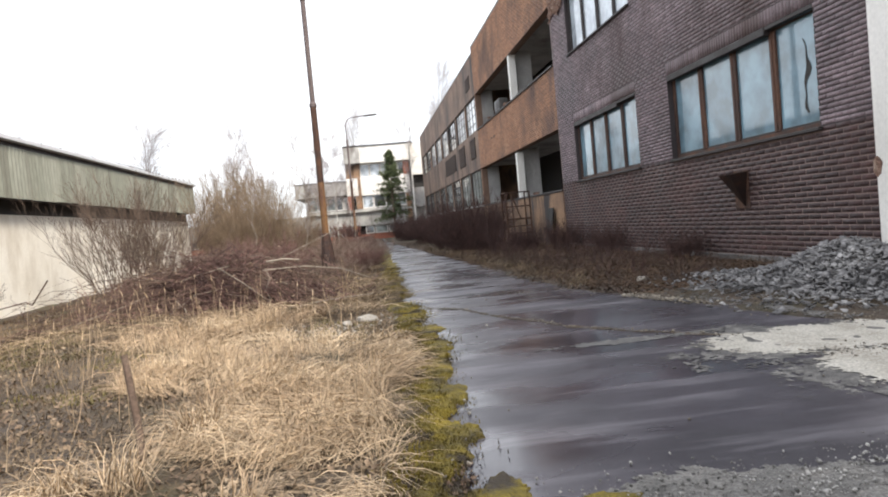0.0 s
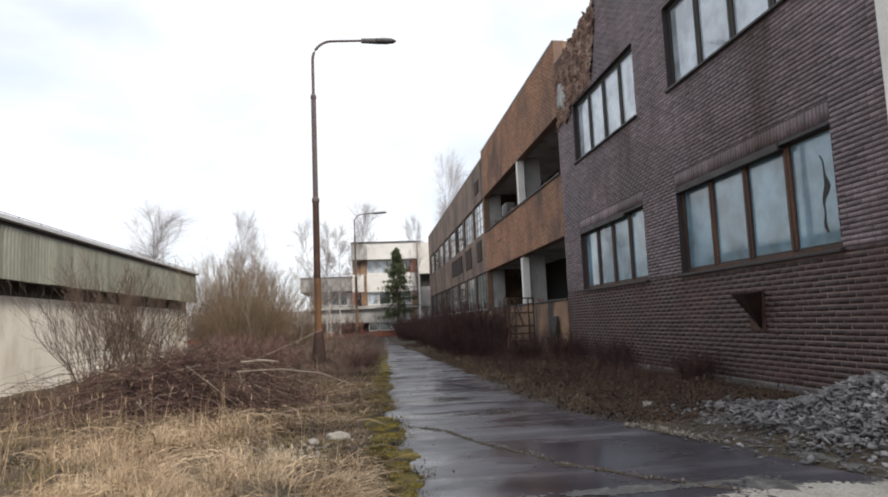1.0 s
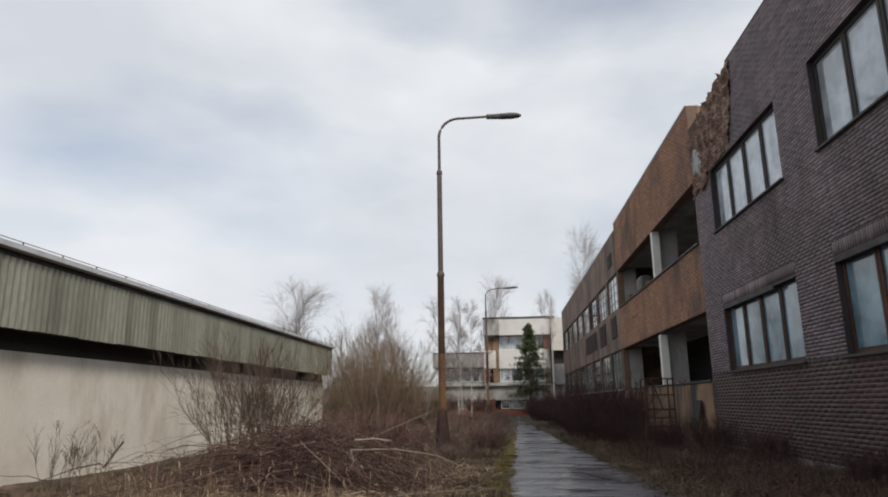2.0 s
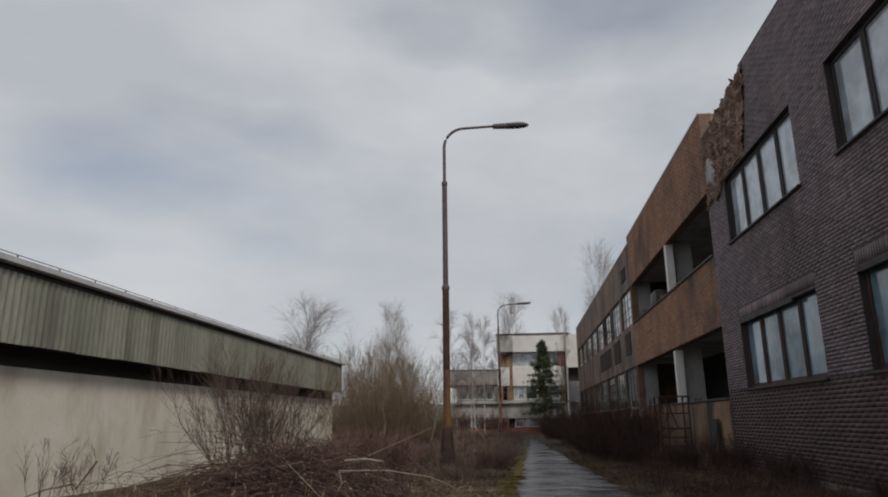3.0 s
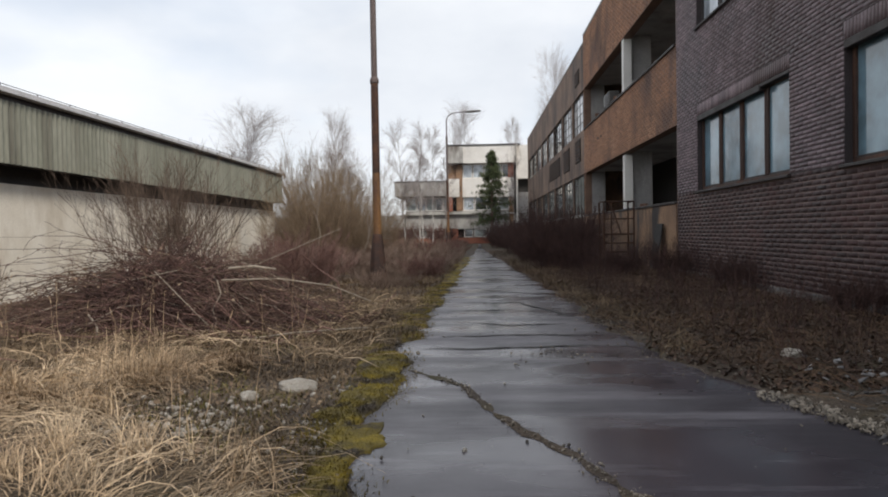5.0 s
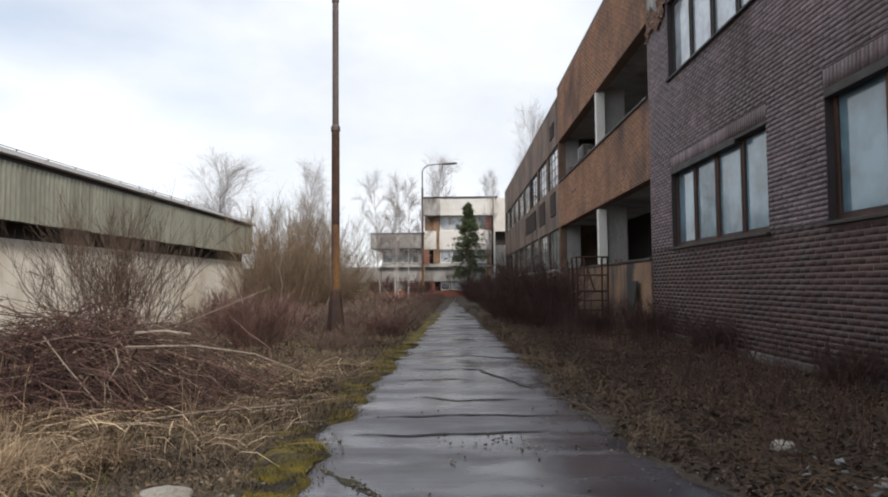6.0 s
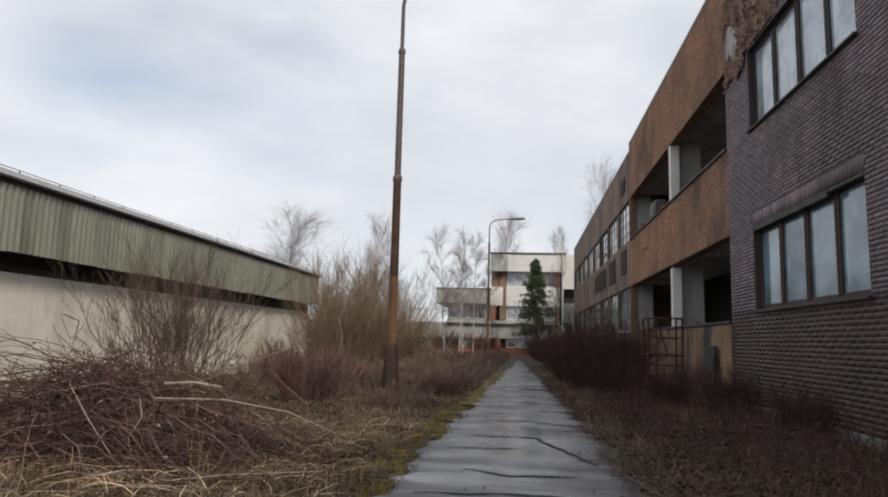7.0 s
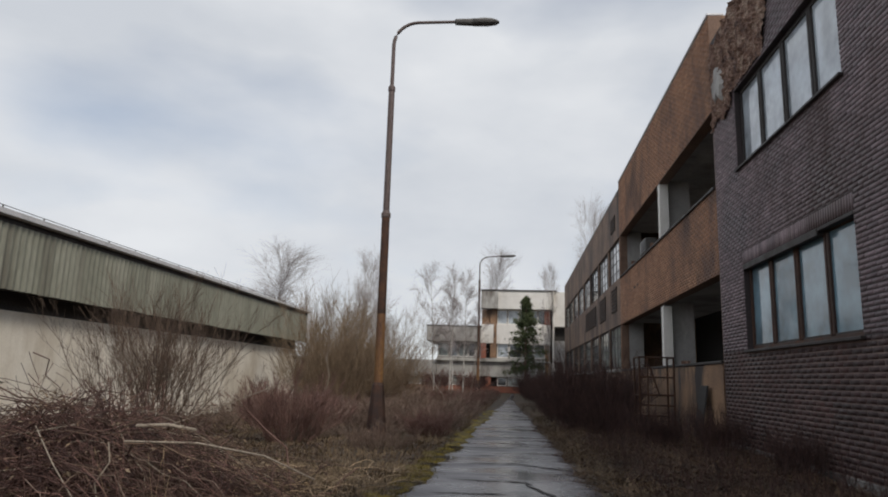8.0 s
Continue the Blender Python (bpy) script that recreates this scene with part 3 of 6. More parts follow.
def brick_window(name, y0, y1, z0, z1, pane_mat, label, shutter_box):
    wood = M["frame_wood"] if shutter_box else M["frame_dark"]
    w = thing(name, label, "window", kind="structure")
    x = WX + 0.11
    f = 0.075
    part("head", boxed(x, x + 0.09, y0, y1, z1 - f, z1, 0.006), wood, w)
    part("bottom_rail", boxed(x, x + 0.09, y0, y1, z0, z0 + f, 0.006), wood, w)
    part("window_sill", boxed(WX - 0.07, x, y0 - 0.05, y1 + 0.03, z0 - 0.05, z0 - 0.002, 0.008), M["frame_dark"], w, "dark sheet metal sill")
    for a in (y0, y1 - f):
        part("jamb", boxed(x - 0.003, x + 0.09, a, a + f, z0 + f, z1 - f, 0.006), wood, w)
    step = (y1 - y0) / 4
    for k in range(1, 4):
        c = y0 + step * k
        m = part("mullion", boxed(x - 0.012, x + 0.09, c - 0.075, c + 0.075, z0 + f, z1 - f, 0.012), wood, w)
        part("bead", boxed(x - 0.024, x - 0.012, c - 0.018, c + 0.018, z0 + f, z1 - f, 0.004), wood, m)
    for k in range(4):
        a, b = y0 + step * k + 0.072, y0 + step * (k + 1) - 0.072
        part("pane", pane_sheet(a, b, z0 + f - 0.004, z1 - f + 0.004, x + 0.03 + 0.003 * (k % 2)), pane_mat, w)
        part("pane_bead", boxed(x + 0.004, x + 0.03, a, b, z0 + f, z0 + f + 0.03, 0.004), M["frame_dark"], w)
    if shutter_box:
        part("shutter_box", boxed(WX - 0.018, WX + 0.1, y0 + step, y1 - 0.02, z1 - 0.12, z1 - 0.003, 0.01), M["frame_dark"], w, "dark sheet metal shutter box")
        part("lintel_plate", boxed(WX - 0.01, WX + 0.1, y0, y0 + step - 0.01, z1 - 0.06, z1 - 0.003, 0.008), M["frame_dark"], w)
    return w


brick_window("window_1", 14.8, 19.2, LOW, LOW_T, M["pane"], "four-pane brown wooden window with bluish filmed glass", True)
w2 = brick_window("window_2", 8.82, 13.22, LOW, LOW_T, M["pane"], "four-pane brown window with torn bluish film", True)
brick_window("window_3", 14.8, 19.2, UP, UP_T, M["pane_white"], "upper four-pane window with dark frames and white curtains", False)
brick_window("window_4", 8.82, 13.22, UP, UP_T, M["pane_white"], "upper four-pane window beside the white wall", False)

# the tear in the film of the pane by the white wall
bm = bmesh.new()
left, right = [], []
for k in range(15):
    t = k / 14
    c = 9.22 + 0.05 * math.sin(t * 7) + 0.02 * math.sin(t * 19)
    wd = 0.012 + 0.055 * math.exp(-((t - 0.55) / 0.13) ** 2) + 0.02 * math.exp(-((t - 0.08) / 0.1) ** 2)
    z = 2.2 + t * 1.05
    left.append(bm.verts.new((WX + 0.135, c - wd, z)))
    right.append(bm.verts.new((WX + 0.135, c + wd, z)))
for k in range(14):
    bm.faces.new([left[k], right[k], right[k + 1], left[k + 1]])
part("tear", bm, M["dark_inside"], w2, "dark tear in the window film")

# ---------- white end wall ----------
part("wall_white", boxed(WX - 0.14, WX + 6, -14, 7.715, -0.3, 9.2, 0.02), M["plaster_white"], None, "white plastered wall beside the brick building", category="wall", kind="structure")
bm = bmesh.new()
bmesh.ops.create_icosphere(bm, subdivisions=2, radius=0.1)
for v in bm.verts:
    v.co = Vector((v.co.x * 0.07 + WX - 0.14, v.co.y * 0.7 + 7.68, v.co.z * 1.3 + 1.32)) + Vector((0, 1, 1)) * 0.05 * noise.noise(v.co * 9)
part("plaster_break", bm, M["ruin"], None, "broken plaster patch on the wall corner", category="wall damage", kind="structure")

# ---------- rusty wall bracket ----------
hood = thing("wall_bracket", "rusty triangular sheet metal bracket on the brick wall", "bracket")
bm = bmesh.new()
pts = [(WX - 0.02, 10.62, 1.5), (WX - 0.02, 10.98, 1.5), (WX - 0.02, 10.72, 0.92), (WX - 0.32, 10.62, 1.47), (WX - 0.32, 10.98, 1.47)]
vs = [bm.verts.new(p) for p in pts]
for fidx in ((0, 1, 4, 3), (0, 3, 2), (1, 2, 4), (3, 4, 2)):
    bm.faces.new([vs[i] for i in fidx])
bmesh.ops.solidify(bm, geom=bm.faces[:], thickness=0.012)
part("hood", bm, M["rust_dark"], hood)
part("wall_plate", boxed(WX - 0.022, WX - 0.008, 10.6, 11.02, 0.9, 1.53, 0.004), M["rust"], hood)

# ---------- orange brick building ----------
O0, OL, O1, OTOP = 20.715, 34.6, 67.0, 9.8
LOG_UP, LOG_LO = (O0 + 0.02, 34.45, 5.63, 7.42), (O0 + 0.02, 34.45, 1.78, 3.66)
orange_wall = part("wall_orange_loggia", sheet_with_holes(O0, OL, -0.3, OTOP, WX, WX + 0.3, [LOG_UP, LOG_LO]), M["mortar_orange"], None,
                   "orange brick facade with open loggias", category="wall", kind="structure")
part("base_render", boxed(WX - 0.03, WX - 0.002, O0 + 0.01, OL, -0.3, 1.72, 0.01), M["render_orange"], None, "stained ochre render below the loggia", category="wall", kind="structure")
for z in (5.63, 1.78):
    part("loggia_sill", boxed(WX - 0.06, WX + 0.32, O0 + 0.03, 34.44, z - 0.05, z + 0.015, 0.01), M["frame_dark"], None, "dark weathered loggia sill", category="sill", kind="structure")
    part("loggia_floor", boxed(WX + 0.32, WX + 2.39, O0, OL, z - 0.9, z - 0.75), M["concrete"], None, "dirty concrete loggia floor", category="floor", kind="structure")
    for y in (26.85, 34.46):
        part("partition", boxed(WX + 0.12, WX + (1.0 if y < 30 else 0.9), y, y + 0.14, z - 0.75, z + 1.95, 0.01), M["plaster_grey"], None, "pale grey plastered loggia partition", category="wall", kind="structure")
    part("column", boxed(WX + 0.02, WX + 0.30, 26.6, 26.85, z + 0.016, z + 1.8, 0.012), M["plaster_white"], None, "white painted loggia column", category="column", kind="structure")
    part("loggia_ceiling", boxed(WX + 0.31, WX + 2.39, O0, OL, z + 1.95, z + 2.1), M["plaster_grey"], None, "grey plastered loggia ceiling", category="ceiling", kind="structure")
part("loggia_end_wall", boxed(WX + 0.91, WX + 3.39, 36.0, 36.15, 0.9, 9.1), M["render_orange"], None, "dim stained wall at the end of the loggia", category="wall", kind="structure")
# Deep loggia shade is carried by the near-black colour of this wall.
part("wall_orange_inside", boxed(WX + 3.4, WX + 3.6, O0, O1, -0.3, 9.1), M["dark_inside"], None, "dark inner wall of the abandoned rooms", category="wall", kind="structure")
part("roof_orange", boxed(WX + 0.37, WX + 12, O0, O1, 9.2, 9.4), M["concrete"], None, "flat roof slab", category="roof", kind="structure")
part("parapet_cap", boxed(WX - 0.03, WX + 0.36, O0 - 0.01, OL, OTOP + 0.002, OTOP + 0.06, 0.01), M["gutter"], None, "thin pale metal parapet cap", category="trim", kind="structure")
part("parapet_cap", boxed(WX + 0.03, WX + 0.4, OL + 0.002, O1, 9.582, 9.63, 0.01), M["gutter"], None, "thin pale metal parapet cap", category="trim", kind="structure")
part("parapet_return", boxed(WX + 0.301, WX + 1.6, O0 - 0.004, O0 + 0.3, 9.26, OTOP, 0.01), M["render_orange"], None, "ochre rendered end of the parapet", category="wall", kind="structure")
for y in (30.35, 30.95):
    part("wall_hole", boxed(WX - 0.022, WX - 0.012, y, y + 0.28, 4.72, 4.8, 0.004), M["dark_inside"], None, "small dark hole in the orange bricks", category="hole", kind="structure")

ac = thing("ac_unit", "grey white metal box standing on the loggia sill", "box")
part("casing", boxed(WX - 0.05, WX + 0.35, 28.7, 29.7, 5.66, 6.15, 0.03), M["lamp_grey"], ac)
part("grille", boxed(WX - 0.062, WX - 0.052, 28.8, 29.35, 5.72, 6.08, 0.004), M["frame_dark"], ac)

for k, (y, w, h, z) in enumerate(((28.1, 0.35, 0.16, 5.65), (27.6, 0.2, 0.1, 5.65), (22.6, 0.3, 0.07, 5.65), (24.4, 0.22, 0.09, 1.8), (31.2, 0.4, 0.12, 5.65))):
    ob = part("brick_scrap", boxed(-0.06, 0.06, -w / 2, w / 2, 0, h, 0.012), M["ruin"], None, "broken piece of masonry lying on the loggia sill", category="rubble", group="scraps on the loggia sills")
    ob.matrix_world = pose(WX + 0.1, y, z - 0.002, 0, 0, 25 * k - 30)

FAR_WIN = []
yy = 34.75
while yy < 66:
    FAR_WIN.append((yy, yy + 3.72))
    yy += 3.95
far_holes = [(a, b, 5.72, 7.5) for a, b in FAR_WIN] + [(a, b, 1.86, 3.7) for a, b in FAR_WIN]
part("wall_orange_far", sheet_with_holes(OL, O1, -0.3, 9.58, WX + 0.06, WX + 0.36, far_holes), M["render_far"], None,
     "stained orange facade with steel windows", category="wall", kind="structure")
part("wall_orange_end", boxed(WX + 0.37, WX + 12, O1 - 0.3, O1, -0.3, 9.2), M["render_orange"], None, "orange end wall", category="wall", kind="structure")


def steel_window(name, y0, y1, z0, z1, bar_mat, pane_mat, label):
    w = thing(name, label, "window", kind="structure")
    x = WX + 0.14
    bm = bmesh.new()
    f = 0.07
    box(bm, x, x + 0.07, y0, y1, z1 - f, z1)
    box(bm, x, x + 0.07, y0, y1, z0, z0 + f)
    box(bm, x, x + 0.07, y0, y0 + f, z0 + f, z1 - f)
    box(bm, x, x + 0.07, y1 - f, y1, z0 + f, z1 - f)
    part("window_frame", bm, bar_mat, w)
    n = 4
    for k in range(1, n):
        c = y0 + (y1 - y0) * k / n
        part("upright_bar", boxed(x + 0.004, x + 0.06, c - 0.04, c + 0.04, z0 + f, z1 - f), bar_mat, w)
    for k in range(1, 4):
        c = z0 + (z1 - z0) * k / 4
        part("cross_bar", boxed(x + 0.01, x + 0.05, y0 + f, y1 - f, c - 0.018, c + 0.018), bar_mat, w)
    for k in range(n):
        a, b = y0 + (y1 - y0) * k / n, y0 + (y1 - y0) * (k + 1) / n
        part("pane", boxed(x + 0.024, x + 0.03, a + 0.02, b - 0.02, z0 + f, z1 - f), pane_mat if (k * 7 + int(y0)) % 7 else M["pane_dark"], w)
    return w


for k, (a, b) in enumerate(FAR_WIN):
    steel_window("window_%d" % (5 + 2 * k), a, b, 5.72, 7.5, M["frame_dark"], M["pane_bright"] if k < 6 else M["pane_green"], "steel grid window with pale sky-toned panes")
    steel_window("window_%d" % (6 + 2 * k), a, b, 1.86, 3.7, M["frame_dark"], M["pane_green"] if k < 4 else M["pane_dark"], "lower steel grid window with greenish dirty panes")


def louvre(y0, y1, z0, z1):
    v = thing("wall_vent", "dark louvred grille set in the orange facade", "vent", group="facade vents")
    part("backing", boxed(WX + 0.035, WX + 0.058, y0, y1, z0, z1), M["dark_inside"], v)
    n = int((z1 - z0) / 0.14)
    for k in range(n):
        z = z0 + (k + 0.5) * (z1 - z0) / n
        part("slat", boxed(WX + 0.005, WX + 0.035, y0, y1, z - 0.03, z + 0.03), M["rust"], v)


for a, b, c, d in ((35.9, 37.5, 4.35, 5.45), (39.6, 41.9, 4.25, 5.45), (43.6, 49.0, 4.3, 5.4), (36.1, 37.4, 8.05, 8.75)):
    louvre(a, b, c, d)
part("sill_band", boxed(WX - 0.01, WX + 0.058, OL + 0.002, O1, 1.72, 1.84, 0.01), M["concrete"], None, "grey concrete band under the lower windows", category="trim", kind="structure")

# ---------- rusty steel stair at the facade ----------
stair = thing("steel_stair", "rusty tubular steel ladder stand beside the facade", "ladder")
def rod(name, pts, r, parent, mat=None):
    return part(name, tube_mesh(name, [[(p, r) for p in pts]], 6), mat or M["rust"], parent)
for x in (5.2, 6.02):
    for y in (22.8, 23.5):
        rod("post", [(x, y, -0.05), (x, y, 1.0), (x, y, 1.9)], 0.027, stair)
    rod("side_rail", [(x, 22.8, 1.9), (x, 23.15, 1.9), (x, 23.5, 1.9)], 0.024, stair)
for z in (0.25, 0.5, 0.75, 1.0, 1.42, 1.9):
    rod("rung", [(5.2, 22.8, z), (5.6, 22.8, z), (6.02, 22.8, z)], 0.022, stair)
rod("brace", [(5.38, 22.79, 1.88), (5.52, 22.79, 1.45), (5.66, 22.79, 1.02)], 0.022, stair)
rod("inner_post", [(5.4, 22.79, -0.02), (5.4, 22.79, 1.0), (5.4, 22.79, 1.88)], 0.02, stair)
part("tread", boxed(5.2, 6.02, 22.85, 23.48, 0.97, 1.0, 0.004), M["rust"], stair)
# Narrow dark sheet tilted towards the ochre wall.
bm = boxed(-0.02, 0.02, -0.3, 0.3, 0, 1.3, 0.006)
leaning = part("steel_plate", bm, M["dark_inside"], None, "dark sheet leaning against the ochre wall", category="plate")
leaning.matrix_world = pose(6.28, 21.9, -0.03, 0, 9, 0)

# ---------- hall ----------
HX, HEND = -10.15, 45.1
hall_wall = part("wall_hall", boxed(HX - 0.9, HX - 0.55, -8, HEND, -0.9, 2.62), M["plaster_cream"], None, "long cream white plastered hall wall with dirty streaks", category="wall", kind="structure")
part("wall_hall_end", boxed(HX - 22, HX - 0.901, HEND - 0.35, HEND, -0.9, 4.6), M["plaster_white"], None, "white end wall of the hall", category="wall", kind="structure")
# Shadow below the overhanging cladding is put into this band's near-black colour.
part("strip_window", boxed(HX - 0.86, HX - 0.6, -8, HEND - 0.05, 2.622, 4.6), M["dark_inside"], None, "recessed band painted dark as shade under the cladding", category="window band", kind="structure")
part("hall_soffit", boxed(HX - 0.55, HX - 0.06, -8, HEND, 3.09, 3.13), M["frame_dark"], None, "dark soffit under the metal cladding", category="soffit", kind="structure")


def corrugated(y0, y1, z0, z1):
    ycs = np.arange(y0, y1 + 0.001, 0.036)
    amp = 0.028 * np.clip(1.6 * np.sin(2 * np.pi * ycs / 0.22), -1, 1)
    zs = np.linspace(z0, z1, 4)
    V = np.array([(HX + a, y, z) for y, a in zip(ycs, amp) for z in zs])
    n, m = len(ycs), len(zs)
    F = [(i * m + j, (i + 1) * m + j, (i + 1) * m + j + 1, i * m + j + 1) for i in range(n - 1) for j in range(m - 1)]
    return raw("cladding_sheet", V, F)


cladding = thing("hall_cladding", "weathered grey green corrugated metal cladding above the hall wall", "cladding", kind="structure")
y = -8.0
k = 0
while y < HEND - 0.1:
    z_low = 3.06 + 0.012 * math.sin(k * 2.4)
    s = part("cladding_sheet", corrugated(y, min(HEND, y + 1.76), z_low, 4.66), M["sheet"], cladding)
    s.location.x = 0.003 * (k % 2)
    y += 1.76
    k += 1
part("hall_cladding_end", boxed(HX - 0.5, HX - 0.03, HEND, HEND + 0.03, 3.1, 4.66), M["sheet"], None, "folded end of the metal cladding", category="cladding", kind="structure")
# Solid dark strip: the roof edge's shadow is put into its colour.
part("cladding_shadow_gap", boxed(HX - 0.12, HX - 0.02, -8, HEND, 4.662, 4.80), M["frame_dark"], None, "dark strip painted as shade under the roof edge", category="trim", kind="structure")
bm = bmesh.new()
sec = [(HX - 0.1, 4.80), (HX + 0.18, 4.82), (HX + 0.2, 4.94), (HX + 0.1, 4.97), (HX - 6, 5.4), (HX - 6, 5.3)]
ends = [[bm.verts.new((x, yv, z)) for x, z in sec] for yv in (-8, HEND + 0.1)]
for i in range(len(sec)):
    j = (i + 1) % len(sec)
    bm.faces.new([ends[0][i], ends[0][j], ends[1][j], ends[1][i]])
bm.faces.new(ends[0])
bm.faces.new(ends[1][::-1])
part("hall_roof", bm, M["gutter"], None, "pale zinc roof edge of the hall", category="roof", kind="structure")

guard = thing("snow_guard", "thin steel wire guard along the zinc roof edge", "roof guard", kind="structure")
part("wire", tube_mesh("wire", [[((HX + 0.02, -8 + 5.3 * k, 5.045 + 0.012 * math.sin(k * 1.7)), 0.012) for k in range(11)]], 5), M["lamp_grey"], guard)
for k in range(36):
    part("bracket", boxed(HX + 0.005, HX + 0.035, -7.5 + 1.46 * k, -7.47 + 1.46 * k, 4.96, 5.05, 0.003), M["lamp_grey"], guard)

# ---------- far factory building ----------
FY = 71.0
fac = thing("factory_building", "derelict white and grey three storey factory block", "building")


def fbox(name, x0, x1, z0, z1, mat, y0=FY, y1=FY + 9, label="", bevel=0.0):
    return part(name, boxed(x0, x1, y0, y1, z0, z1, bevel), mat, fac, label)


# Wing, middle and tower bodies are near black, with interior shade painted in.
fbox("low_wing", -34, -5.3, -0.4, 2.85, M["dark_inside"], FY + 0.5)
fbox("wing_band", -34, -5.25, 1.45, 2.9, M["concrete"], FY)
fbox("wing_base", -34, -5.25, -0.4, 0.5, M["brick_red_far"], FY + 0.1)
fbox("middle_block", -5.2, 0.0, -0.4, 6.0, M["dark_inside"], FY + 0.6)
fbox("middle_base", -5.2, 0.0, -0.4, 0.55, M["brick_red_far"], FY + 0.1)
fbox("middle_band", -5.2, 0.0, 1.48, 2.86, M["concrete"], FY)
fbox("middle_ledge", -5.3, 5.6, 2.865, 3.0, M["concrete"], FY - 0.35, FY + 0.5)
fbox("middle_sill", -5.2, 0.0, 3.0, 3.2, M["concrete"], FY + 0.05, FY + 1)
fbox("cornice", -6.15, -1.0, 4.68, 6.08, M["concrete"], FY - 0.9, FY + 8, "dirty pale cornice panel")
fbox("cornice_inner", -1.0, 0.2, 4.62, 6.4, M["plaster_white"], FY - 0.05)
fbox("roof_edge", -6.2, -0.9, 6.084, 6.18, M["frame_dark"], FY - 0.95, FY + 8)
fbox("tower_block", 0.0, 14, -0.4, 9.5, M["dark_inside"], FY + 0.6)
fbox("tower_base", 0.0, 14, -0.4, 0.55, M["brick_red_far"], FY + 0.1)
fbox("tower_band", 0.0, 14, 1.45, 2.86, M["concrete"], FY)
fbox("tower_sill", 0.0, 5.6, 3.0, 3.25, M["concrete"], FY + 0.05, FY + 1)
fbox("tower_panel", 0.0, 5.6, 4.55, 6.44, M["plaster_white"], FY)
fbox("tower_cornice", -1.0, 0.6, 7.9, 9.55, M["concrete"], FY - 0.6, FY + 8)
fbox("tower_parapet", 0.6, 5.75, 7.86, 9.6, M["plaster_white"], FY - 0.5, FY + 8)
fbox("tower_roof_edge", -1.05, 6.2, 9.604, 9.7, M["frame_dark"], FY - 0.65, FY + 8)
fbox("right_panel", 5.95, 14, 6.3, 9.6, M["plaster_white"], FY - 0.2)
fbox("right_panel_low", 5.95, 14, 2.9, 4.95, M["plaster_grey"], FY - 0.2)
fbox("side_panel", -0.95, 0.0, 6.42, 7.88, M["render_orange"], FY + 0.2, FY + 3, "rust stained panel")
fbox("stained_pier", -0.1, 0.5, 3.25, 7.85, M["render_orange"], FY - 0.02, FY + 0.7, "rust stained pier")
fbox("stained_pier", 5.1, 5.6, 0.5, 4.5, M["render_orange"], FY - 0.02, FY + 0.7, "rust stained pier")
part("downpipe", tube_mesh("downpipe", [[((5.85, FY - 0.6, -0.3), 0.09), ((5.85, FY - 0.6, 5), 0.09), ((5.85, FY - 0.6, 9.6), 0.09)]], 8), M["plaster_white"], fac, "white downpipe")


for i in range(13):
    for j in range(3):
        x, z = 0.62 + i * 0.395, 7.88 + j * 0.572
        fbox("panel", x + 0.012, x + 0.383, z + 0.012, z + 0.56, M["plaster_white"], FY - 0.53, FY - 0.502)
for i in range(10):
    for j in range(2):
        x, z = 0.55 + i * 0.5, 4.58 + j * 0.93
        fbox("panel", x + 0.014, x + 0.486, z + 0.014, z + 0.916, M["plaster_white"], FY - 0.03, FY - 0.002)
for i in range(10):
    x = -6.1 + i * 0.505
    fbox("panel", x + 0.01, x + 0.495, 4.75, 6.02, M["concrete"], FY - 0.93, FY - 0.902)
for k in range(15):
    fbox("pier", -7.95 - 1.9 * k + 1.6, -7.95 - 1.9 * k + 1.85, 0.5, 1.45, M["render_orange"], FY - 0.02, FY + 0.3)
for x0, x1, z0, z1 in ((-1.0, -0.5, 3.2, 4.62), (-0.5, 0.0, 0.55, 1.45), (5.05, 5.6, 6.44, 7.86)):
    fbox("pier", x0, x1, z0, z1, M["brick_red_far"], FY - 0.04, FY + 0.2, "red brick pier")
def far_window(x0, x1, z0, z1, mat):
    w = part("window", boxed(x0, x1, FY + 0.3, FY + 0.36, z0, z1), mat, fac)
    bm = bmesh.new()
    for a, b, c, d in ((x0, x1, z0, z0 + 0.07), (x0, x1, z1 - 0.07, z1), (x0, x0 + 0.07, z0 + 0.07, z1 - 0.07), (x1 - 0.07, x1, z0 + 0.07, z1 - 0.07)):
        box(bm, a, b, FY + 0.24, FY + 0.3, c, d)
    part("window_frame", bm, M["plaster_white"], w)


for x0, x1, m in ((-5.1, -4.1, "pane_green"), (-4.05, -3.2, "pane_white"), (-3.15, -2.25, "pane_green"), (-2.2, -1.5, "pane_dark"), (-1.45, -0.95, "pane_green"), (0.55, 1.65, "pane_white"), (1.7, 2.9, "pane_dark"), (2.95, 4.0, "pane_dark"), (4.05, 5.1, "pane_green")):
    far_window(x0, x1, 3.26, 4.6, M[m])
for x0, x1, m in ((0.55, 1.5, "pane_white"), (1.55, 2.6, "pane_white"), (2.65, 3.6, "pane_green"), (3.65, 4.4, "pane_dark"), (4.45, 5.55, "pane_dark")):
    far_window(x0, x1, 6.46, 7.84, M[m])
for x0, x1, m in ((0.6, 1.5, "pane_dark"), (1.6, 2.9, "pane_green"), (3.0, 3.9, "pane_green"), (4.0, 5.0, "pane_dark"), (-5.0, -4.0, "pane_dark"), (-3.9, -2.6, "pane_green"), (-2.5, -1.2, "pane_dark")):
    far_window(x0, x1, 0.6, 1.42, M[m])
for k in range(14):
    far_window(-8.0 - 1.9 * k, -6.4 - 1.9 * k, 0.6, 1.42, M["pane_dark" if k % 3 else "pane_green"])

